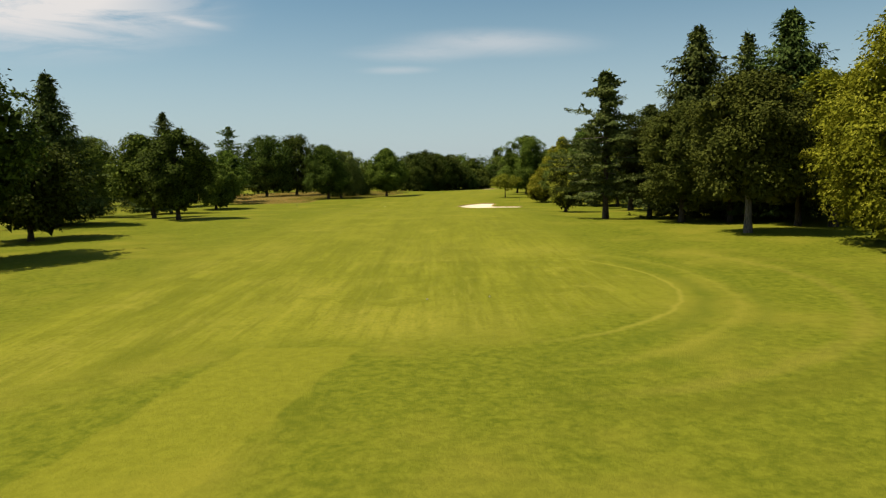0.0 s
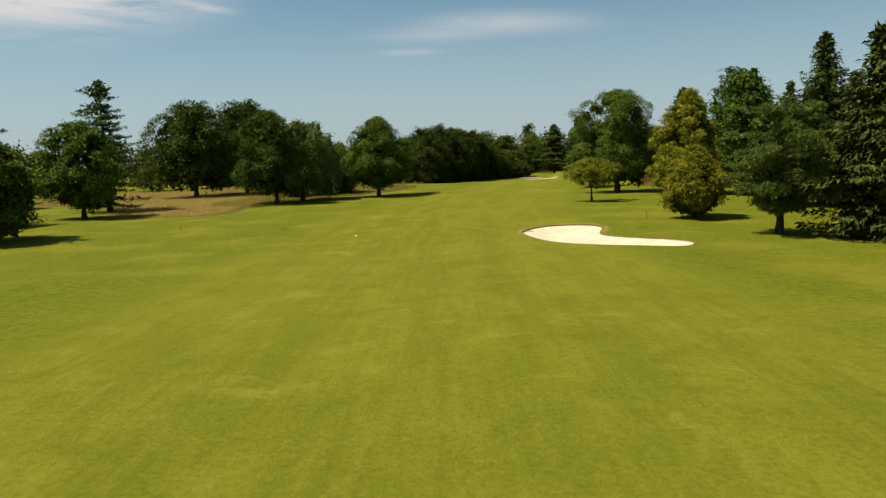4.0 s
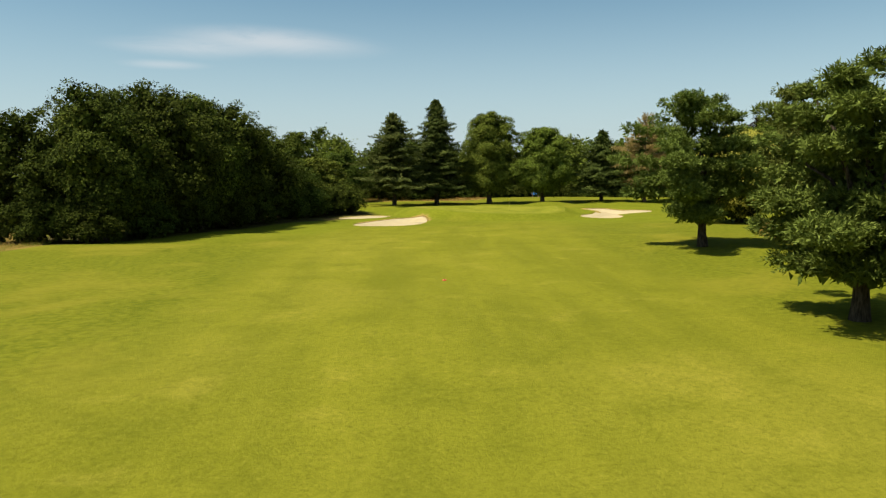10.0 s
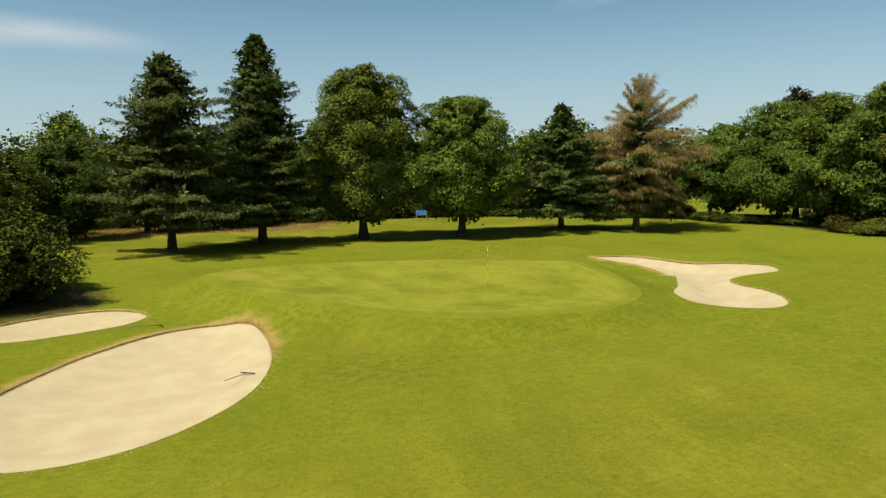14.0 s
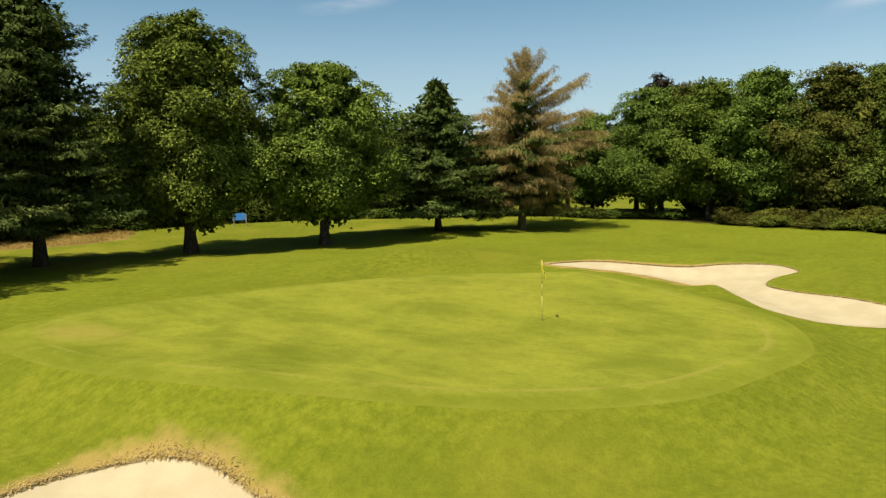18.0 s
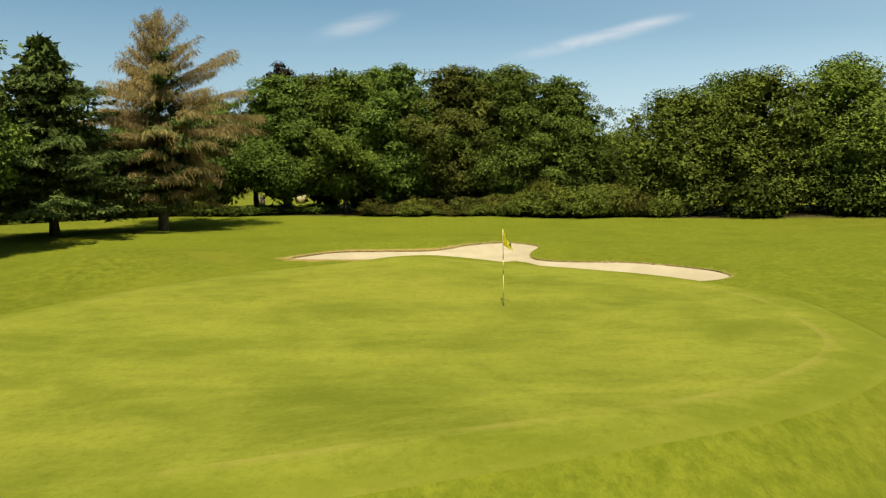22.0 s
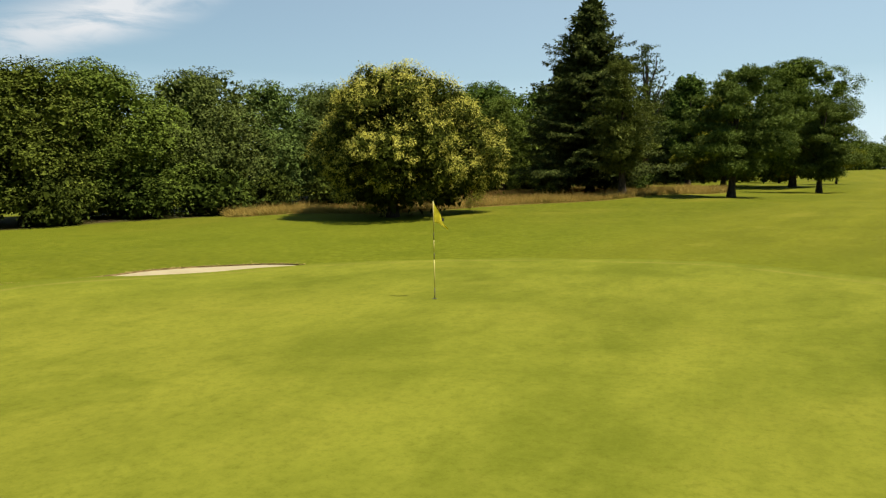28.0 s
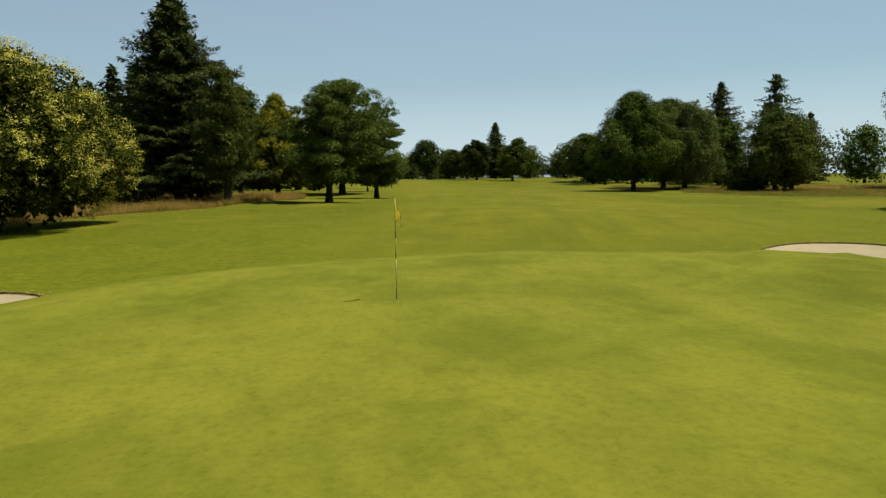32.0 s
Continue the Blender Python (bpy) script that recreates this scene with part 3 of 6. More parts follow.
# line of play, by which the stripes of the mower run
LINE = np.array([(-2, -200), (-2, 60), (-2.5, 150), (-1.5, 185), (6, 230), (17, 275), (28, 305), (45, 330), (80, 380), (140, 460)], float)


def lane_along(x, y):
    """Sideways distance from the line of play, and distance along it."""
    x, y = np.asarray(x, float), np.asarray(y, float)
    along = np.interp(y, LINE[:, 1], np.r_[0, np.cumsum(np.linalg.norm(np.diff(LINE, axis=0), axis=1))])
    mid = np.interp(y, LINE[:, 1], LINE[:, 0])
    slope = np.interp(y, LINE[:, 1], np.gradient(LINE[:, 0], LINE[:, 1]))
    lane = (x - mid) / np.sqrt(1 + slope ** 2)
    return lane, along + lane * slope / np.sqrt(1 + slope ** 2)


_gr = np.linalg.norm(COLLAR_EDGE - GREEN_MID, axis=1)
_ga = np.arctan2(*(COLLAR_EDGE - GREEN_MID).T[::-1])
_go = np.argsort(_ga)
_ga, _gr = _ga[_go], _gr[_go]


def bumpy(x, y, cx, cy, rx, ry, h):
    return h * np.exp(-((x - cx) / rx) ** 2 - ((y - cy) / ry) ** 2)


def g(x, y):
    """Height of the ground."""
    x, y = np.asarray(x, float), np.asarray(y, float)
    z = 1.75 * (1 - sm(95, 165, y)) - 0.85 * sm(283, 312, y)
    dx, dy = x - GREEN_MID[0], y - GREEN_MID[1]
    rho = np.hypot(dx, dy) / np.interp(np.arctan2(dy, dx), _ga, _gr, period=2 * math.pi)
    lift = 0.85 - 0.027 * (np.clip(x, 28, 62) - 45)
    z = z + lift * (1 - sm(0.95, 1.21, rho))
    z = z + bumpy(x, y, 60, 337.8, 6, 4.2, 0.98) - bumpy(x, y, 52.8, 335.8, 4.5, 1.9, 0.26) - bumpy(x, y, 44, 338.6, 6, 1.8, 0.22) + bumpy(x, y, 65, 311.5, 4, 3.5, 0.45) + bumpy(x, y, 52, 256, 18, 22, 0.5)
    z = z + bumpy(x, y, 14.5, 167, 6, 6, 0.45) + bumpy(x, y, 78, 350, 9, 8, 0.3) + bumpy(x, y, 70, 322, 6, 8, 0.35) - bumpy(x, y, 8, 160, 8, 12, 0.42)
    z = z + bumpy(x, y, 33.4, 320.5, 2.6, 4.5, 0.30) + bumpy(x, y, 58.2, 318.1, 2.0, 1.1, 0.31) + bumpy(x, y, 55.1, 322.4, 2.8, 3.6, 0.43)
    z = z - bumpy(x, y, 62, 318, 5, 10, 0.26) - bumpy(x, y, 57, 310.5, 4, 4, 0.22)
    # the ground dips in front of the wood and rises a little to the foot of its northern half
    z = z - 0.78 * sm(66, 82, x) * sm(240, 262, y) * (1 - sm(292, 306, y)) + 0.42 * sm(84, 98, x) * sm(304, 322, y) * (1 - sm(350, 370, y))
    z = z - 0.65 * sm(12, 24, x) * (1 - sm(40, 70, x)) * sm(82, 104, y) * (1 - sm(138, 160, y))
    z = z + 0.16 * np.sin(x * 0.11 + 1.3) * np.sin(y * 0.083) + 0.07 * np.sin(x * 0.31 + y * 0.17)
    return z


def gz(x, y):
    return float(g(x, y))


def grid(x0, x1, y0, y1, step, keep_out=None):
    xs, ys = np.meshgrid(np.arange(x0, x1 + 1e-6, step), np.arange(y0, y1 + 1e-6, step))
    p = np.stack([xs.ravel(), ys.ravel()], 1)
    jit = np.random.default_rng(int(step * 100)).uniform(-0.18, 0.18, p.shape) * step
    p = p + jit
    if keep_out:
        a0, a1, b0, b1 = keep_out
        p = p[~((p[:, 0] > a0) & (p[:, 0] < a1) & (p[:, 1] > b0) & (p[:, 1] < b1))]
    return p


FINE_A, FINE_B, FINE_C = (14, 78, 300, 346), (2, 22, 144, 172), (-14, 0, 4, 26)
cloud = [grid(*FINE_A, 0.7), grid(*FINE_B, 0.8), grid(*FINE_C, 0.5)]
mid_pts = grid(-110, 130, -40, 400, 2.6, FINE_A)
for a0, a1, b0, b1 in (FINE_B, FINE_C):
    mid_pts = mid_pts[~((mid_pts[:, 0] > a0) & (mid_pts[:, 0] < a1) & (mid_pts[:, 1] > b0) & (mid_pts[:, 1] < b1))]
cloud.append(mid_pts)
cloud.append(grid(-420, 420, -420, 760, 28, (-112, 132, -42, 402)))
cloud.append(grid(-3600, 3600, -3600, 3600, 400, (-430, 430, -430, 770)))
cloud = np.concatenate(cloud)
loops = [GREEN_EDGE, COLLAR_EDGE, *BUNKERS.values()]
near = np.zeros(len(cloud), bool)
for poly in loops:
    lo, hi = poly.min(0) - 2, poly.max(0) + 2
    box = np.where(((cloud > lo) & (cloud < hi)).all(1))[0]
    near[box] |= edge_distance(poly, cloud[box, 0], cloud[box, 1]) < 0.28
cloud = cloud[~near]
edges, count = [], len(cloud)
for poly in loops:
    edges += [(count + i, count + (i + 1) % len(poly)) for i in range(len(poly))]
    count += len(poly)
flat = np.concatenate([cloud, *loops])
from mathutils import geometry
cdt = geometry.delaunay_2d_cdt([Vector(p) for p in flat], edges, [], 0, 1e-5)
FLAT = np.array([(v.x, v.y) for v in cdt[0]])
TRI = np.array([f for f in cdt[2]], np.int32)
centre = FLAT[TRI].mean(1)
zone = np.zeros(len(TRI), int)
zone[inside(COLLAR_EDGE, *centre.T)] = 2
zone[inside(GREEN_EDGE, *centre.T)] = 1
for i, poly in enumerate(BUNKERS.values()):
    zone[inside(poly, *centre.T)] = 10 + i
HEIGHT = g(*FLAT.T)
LANE, ALONG = lane_along(*FLAT.T)

# patches of unmown fescue, and ground under the woods
TALL = [
    closed_curve([(-36.6, 196), (-36.6, 212), (-35.5, 224), (-25, 237), (-17.8, 246), (-13.2, 252.5), (-12.6, 260), (-14.5, 268), (-17, 274), (-15.5, 282), (-12.5, 291),
                  (-14, 300), (-24, 330), (-50, 338), (-95, 325), (-105, 260), (-80, 232), (-66, 222), (-60, 208), (-46, 196)]),
    closed_curve([(77, 284.5), (70, 286.6), (63, 285.2), (56, 279), (49.5, 272.5), (45, 265.5), (39, 250), (37, 239), (42, 228), (60, 222), (78, 232), (83, 258), (82, 277)]),
    closed_curve([(112, 334), (108, 352), (118, 366), (136, 388), (190, 390), (190, 312), (150, 316)]),
    closed_curve([(31, 378), (46, 376), (59, 374.5), (66, 384), (64, 392), (34, 396)]),
]
WOODS = [
    closed_curve([(106, 354), (100, 340), (98, 328), (94, 312), (91, 300), (86, 290), (82, 279), (84, 264), (74, 230), (68, 210), (80, 206), (92, 226), (104, 262), (112, 290), (114, 312), (108, 330)]),
    closed_curve([(-18, 297), (-10, 291.5), (-2, 302), (10, 316), (23, 327), (27, 338), (20, 350), (0, 345), (-14, 322)]),
    closed_curve([(20, 366), (31, 398), (66, 393), (90, 386), (104, 374), (114, 366), (112, 384), (96, 404), (60, 414), (20, 408), (0, 396)]),
]


def soft_in(poly, x, y, width):
    d = edge_distance(poly, x, y)
    return np.where(inside(poly, x, y), 0.5 + np.minimum(d / width, 1) / 2, 0.5 - np.minimum(d / width, 1) / 2)


def fields(x, y):
    lane, _ = lane_along(x, y)
    left = 13.5 - 6.0 * sm(215, 250, y)
    mow = (1 - sm(12.5, 17, lane)) * (1 - sm(left, left + 5, -lane)) * sm(22, 26, y - 0.04 * lane * np.abs(lane)) * (1 - sm(300, 312, y))
    strip = (1 - sm(1.9, 2.3, np.abs(x + 6.2 - (y - 11.5) * 0.19))) * (1 - sm(22.5, 24, y))
    tall = np.max([soft_in(p, x, y, 1.5) for p in (TALL[0], TALL[1], TALL[3])], axis=0)
    litter_shade = np.max([soft_in(p, x, y, 3.0) for p in WOODS], axis=0)
    wear = np.zeros_like(lane)
    for poly in BUNKERS.values():
        d = edge_distance(poly, x, y)
        north = (y - poly[:, 1].mean()) / (np.hypot(x - poly[:, 0].mean(), y - poly[:, 1].mean()) + 1e-6)
        wear = np.maximum(wear, 1.0 * np.exp(-(d / 0.8) ** 2) * (0.35 + 0.65 * sm(-0.2, 0.7, north)))
    apron = sm(285, 302, y) * (1 - sm(345, 360, y)) * (1 - np.clip(bumpy(x, y, 33.2, 311.5, 3.5, 4.0, 1.0) + bumpy(x, y, 62, 311, 4, 4, 0.7) + bumpy(x, y, 64, 333, 5, 4, 0.6) + bumpy(x, y, 44, 338.6, 10, 2.6, 0.8) + bumpy(x, y, 57, 336.4, 6, 3.0, 0.8), 0, 0.9))
    return mow, tall, litter_shade, wear, strip, apron


def land(name, which, material, label, heights=None):
    tri = TRI[which]
    used, inv = np.unique(tri, return_inverse=True)
    z = (HEIGHT if heights is None else heights)[used]
    me = mesh_from(name, np.column_stack([FLAT[used], z]), inv.reshape(-1, 3), material, True)
    x, y = FLAT[used].T
    data = {"lane": LANE[used], "along": ALONG[used]}
    if material is TURF:
        data.update(zip(("mow", "tall", "litter_shade", "wear", "strip", "apron"), fields(x, y)))
    if material is COLLAR:
        data["rim"] = edge_distance(COLLAR_EDGE, x, y)
    if material is GREEN:
        data["scuff"] = bumpy(x, y, 34.6, 331.6, 1.6, 3.4, 1.0) + bumpy(x, y, 36.6, 317.6, 1.2, 2.0, 0.5)
    for key, val in data.items():
        at = me.attributes.new(key, "FLOAT", "POINT")
        at.data.foreach_set("value", np.asarray(val, np.float32))
    ob = new(name, me)
    return tagged(ob, label, "ground", kind="structure")


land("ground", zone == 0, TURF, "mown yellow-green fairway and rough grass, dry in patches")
tagged(land("putting_green", zone == 1, GREEN, "close-mown smooth green raised above the fairway"), category="putting green")
tagged(land("green_collar", zone == 2, COLLAR, "pale collar of grass round the putting green"), category="grass collar")
for i, (key, poly) in enumerate(BUNKERS.items()):
    d = edge_distance(poly, *FLAT.T)
    drop = (0.10 if key == "first" else 0.05) + 0.32 * sm(0.0, 2.4, d)
    h = HEIGHT - drop
    ob = land("sand_bunker", zone == 10 + i, SAND_WHITE if key == "first" else SAND, "raked pale sand bunker with a ragged dry lip", h)
    tagged(ob, category="bunker")
    n = len(poly)
    top, low = g(*poly.T), g(*poly.T) - (0.12 if key == "first" else 0.065)
    mid = poly.mean(0)
    out = poly + unit(poly - mid) * 0.03
    verts = np.concatenate([np.column_stack([out, top + 0.012]), np.column_stack([poly, low])])
    faces = np.array([(j, (j + 1) % n, n + (j + 1) % n, n + j) for j in range(n)])
    piece("lip", mesh_from("lip", verts, faces, SOIL), ob, "crumbling brown soil lip")
    rng = np.random.default_rng(50 + i)
    m = n * 90
    north = unit(poly - mid)[:, 1]
    odds = 0.12 + sm(-0.2, 0.6, north)
    pick = rng.choice(n, m, p=odds / odds.sum())
    t = rng.random(m)[:, None]
    at = poly[pick] * (1 - t) + np.roll(poly, -1, axis=0)[pick] * t + unit(poly[pick] - mid) * (np.abs(rng.normal(0.0, 0.20, m)) - 0.03)[:, None]
    b = np.column_stack([at, g(*at.T) + rng.uniform(-0.03, 0.03, m)])
    way = np.column_stack([rng.normal(0, 0.6, (m, 2)) - 0.8 * unit(at - mid), rng.uniform(-0.1, 0.3, m)])
    v = blades(b, rng.normal(0, 0.25, (m, 3)) + np.array((-0.2, 0, 1.0)), way, rng.uniform(0.05, 0.17, m), rng.uniform(0.012, 0.03, m))
    tagged(piece("lip_grass", mesh_from("lip_grass", v, trios(m), LEAF["straw"]), ob, "dry straw-coloured grass on the lip"), kind="stuff")


# ---- trees ----
PROFILES = {   # crown half width by height within the crown
    "round": [(0, 0.55), (0.12, 0.86), (0.3, 1.0), (0.5, 0.93), (0.7, 0.72), (0.87, 0.42), (1, 0.08)],
    "dome": [(0, 0.70), (0.1, 0.92), (0.3, 1.0), (0.55, 0.96), (0.75, 0.80), (0.9, 0.52), (1, 0.1)],
    "cone": [(0, 0.75), (0.1, 0.98), (0.25, 1.0), (0.45, 0.80), (0.65, 0.56), (0.85, 0.28), (1, 0.04)],
    "tall": [(0, 0.35), (0.15, 0.75), (0.35, 0.98), (0.6, 1.0), (0.8, 0.78), (0.93, 0.45), (1, 0.1)],
    "full": [(0, 0.5), (0.12, 0.8), (0.3, 1.0), (0.5, 0.98), (0.7, 0.85), (0.87, 0.58), (1, 0.18)],
    "spread": [(0, 0.45), (0.2, 0.85), (0.45, 1.0), (0.7, 0.85), (0.9, 0.5), (1, 0.15)],
}


def crown_lobes(rng, H, R, low, profile, count, size):
    """Centres and radii of the leafy masses that make up a crown."""
    prof = np.array(PROFILES[profile])
    c = []
    phase = rng.uniform(0, 6.28, 4)
    for i in range(count):
        u = (i + rng.random()) / count
        u = 0.94 * u ** 0.9
        a = i * 2.399 + rng.uniform(-0.4, 0.4)
        wob = 1 + 0.09 * math.sin(2 * a + phase[0]) + 0.10 * math.sin(3 * a + phase[1] + 4 * u) + 0.07 * math.sin(9 * u + phase[2])
        r = R * np.interp(u, prof[:, 0], prof[:, 1]) * wob
        s = size * rng.uniform(0.55, 1.4) * (0.75 + 0.35 * (1 - u))
        k = max(r - s * 0.9, 0) * (rng.uniform(0.74, 1.13) if rng.random() < 0.84 else rng.uniform(0.3, 0.75))
        c.append((k * math.cos(a), k * math.sin(a), low + 0.62 * s + (H - low - 1.4 * s) * u / 0.94, s))
    # a chain of masses up the middle ties the crown together
    for f in (0.4, 0.58, 0.74, 0.86):
        s = size * (1.25 - 0.45 * f)
        c.append((rng.normal(0, 0.1 * R), rng.normal(0, 0.1 * R), low + (H - low) * f - 0.2 * s, s))
    return np.array(c)


def leaf_cloud(rng, lobes, total, leaf, flat=0.72, axis_mid=0.0, slim=0.48, droop=0.5, fill=0.3, lift=0.7, pull=0.78, per=9, up=0.45):
    """Sprays of leaves over the outer faces of the lobes, with gaps between them, and some bigger leaves within."""
    w = lobes[:, 3] ** 2
    m = max(total // per, 1)
    pick = rng.choice(len(lobes), m, p=w / w.sum())
    out = lobes[pick, :3] - np.array((0, 0, axis_mid))
    out[:, 2] *= 0.5
    d = unit(unit(rng.normal(0, 1, (m, 3))) + 0.55 * unit(out) + np.array((0, 0, up)))
    r = lobes[pick, 3] * (0.66 + 0.42 * rng.random(m) ** 0.7 + 0.12 * (rng.random(m) < 0.1) * rng.random(m))
    spot = lobes[pick, :3] + d * r[:, None] * np.array((1, 1, flat))
    face = unit(d + rng.normal(0, 0.35, (m, 3)) + np.array((0, 0, lift)))
    spread = leaf * rng.uniform(0.75, 1.55, m)
    spot, face, spread = np.repeat(spot, per, 0), np.repeat(face, per, 0), np.repeat(spread, per)
    n = len(spot)
    off = rng.normal(0, 1, (n, 3))
    off -= 0.75 * (off * face).sum(1, keepdims=True) * face
    base = spot + off * spread[:, None]
    normal = unit(face + rng.normal(0, 0.38, (n, 3)))
    way = unit(off) + rng.normal(0, 0.6, (n, 3)) - np.array((0, 0, droop))
    size = leaf * rng.uniform(0.6, 1.4, n)
    v = [blades(base, normal, way, size, size * slim * 1.4 * rng.uniform(0.8, 1.2, n))]
    m = int(total * fill)
    pick = rng.choice(len(lobes), m, p=w / w.sum())
    b = lobes[pick, :3] * np.array((pull, pull, 1.0)) + rng.normal(0, 0.24, (m, 3)) * lobes[pick, 3:4] - np.array((0, 0, 0.25)) * lobes[pick, 3:4]
    size = np.clip(leaf * 2.2, 0.4, 0.9) * rng.uniform(0.7, 1.3, m)
    v.append(blades(b, rng.normal(0, 1, (m, 3)), rng.normal(0, 1, (m, 3)), size * 1.2, size))
    v = np.concatenate(v)
    v[:, 2] = np.maximum(v[:, 2], 0.05)
    return v


def trunk_parts(tree, rng, H, girth, low, lobes, bark, limbs=6, lean=0.02, top=0.72):
    n = 9
    hs = np.linspace(-0.25, H * top, n)
    bend = np.cumsum(rng.normal(0, lean, (n, 2)), axis=0) * H / n * 1.2
    bend -= bend[1]
    pts = np.column_stack([bend, hs])
    rad = girth * (1 - 0.82 * np.clip(hs / (H * top), 0, 1)) * np.where(hs < 0.4, 1.35, 1.0)
    v, f = tube(pts, rad, 10, 0.07, rng)
    piece("trunk", mesh_from("trunk", v, f, bark, True), tree)
    if lobes is None:
        return
    for i in rng.choice(len(lobes), min(limbs, len(lobes)), replace=False):
        end = lobes[i, :3]
        h0 = np.clip(low * 0.9 + 0.35 * (end[2] - low) + rng.uniform(-0.4, 0.6), low * 0.75, H * top * 0.95)
        s = np.array([np.interp(h0, hs, pts[:, 0]), np.interp(h0, hs, pts[:, 1]), h0])
        m = (s + end) / 2 + np.array((0, 0, 0.12 * np.linalg.norm(end - s)))
        r0 = girth * 0.42
        v, f = tube([s, (s + m) / 2 + rng.normal(0, 0.1, 3), m, (m + end) / 2 + rng.normal(0, 0.15, 3), end], [r0, r0 * 0.8, r0 * 0.6, r0 * 0.4, r0 * 0.15], 6)
        piece("limb", mesh_from("limb", v, f, bark, True), tree)


def broadleaf(name, x, y, H, R, leaves, label, seed, low=None, profile="round", n=14000, leaf=0.36, lobes=70, size=None, girth=None,
              bark=None, blossom=0, tufts=14, catkin="cream", droop=0.5, group="", limbs=6, shift=(0, 0), fill=0.22, beside=(), flat=0.72, up=0.45, category="tree"):
    rng = np.random.default_rng(seed)
    low = H * 0.16 if low is None else low
    size = R * 0.24 if size is None else size
    girth = 0.12 + H * 0.017 if girth is None else girth
    tree = thing(name, pose(x, y, gz(x, y)), label, category, group)
    lb = crown_lobes(rng, H, R, low, profile, lobes, size)
    lb[:, :2] += np.array(shift) * np.clip((lb[:, 2:3] - low * 0.5) / H, 0, 1)
    for bx, by, bh, br, count in beside:
        more = crown_lobes(rng, bh, br, low, profile, count, size * 0.85)
        more[:, :2] += (bx, by)
        lb = np.concatenate([lb, more])
    trunk_parts(tree, rng, H, girth, low, lb, bark or BARK, limbs)
    v = leaf_cloud(rng, lb, n, leaf, axis_mid=low + (H - low) * 0.35, droop=droop, fill=fill, flat=flat, up=up)
    piece("crown", mesh_from("crown", v, trios(len(v) // 3), LEAF[leaves]), tree)
    if blossom:
        lit = lb[lb[:, 2] > low + 0.12 * (H - low)]
        w = lit[:, 3] ** 2
        m = blossom
        pick = rng.choice(len(lit), m, p=w / w.sum())
        out = unit(lit[pick, :3] - np.array((0, 0, H * 0.35)))
        # catkins stand in starry tufts at the ends of the shoots
        tuft = rng.integers(0, tufts, m)
        key = np.random.default_rng(seed + 7).normal(0, 1, (len(lit), tufts, 3))
        d = unit(key[pick, tuft] + 0.95 * out + np.array((0, 0, 0.3)))
        b = lit[pick, :3] + d * lit[pick, 3:4] * rng.uniform(0.95, 1.18, (m, 1)) * np.array((1, 1, 0.85)) + rng.normal(0, 0.11, (m, 3))
        way = unit(d + rng.normal(0, 0.75, (m, 3)))
        ln = rng.uniform(0.12, 0.24, m)
        v = blades(b, rng.normal(0, 0.7, (m, 3)) + d + np.array((0, 0, 0.4)), way, ln, ln * 0.30)
        piece("blossom", mesh_from("blossom", v, trios(m), LEAF[catkin]), tree, "pale yellow catkins over the leaves")
    return tree


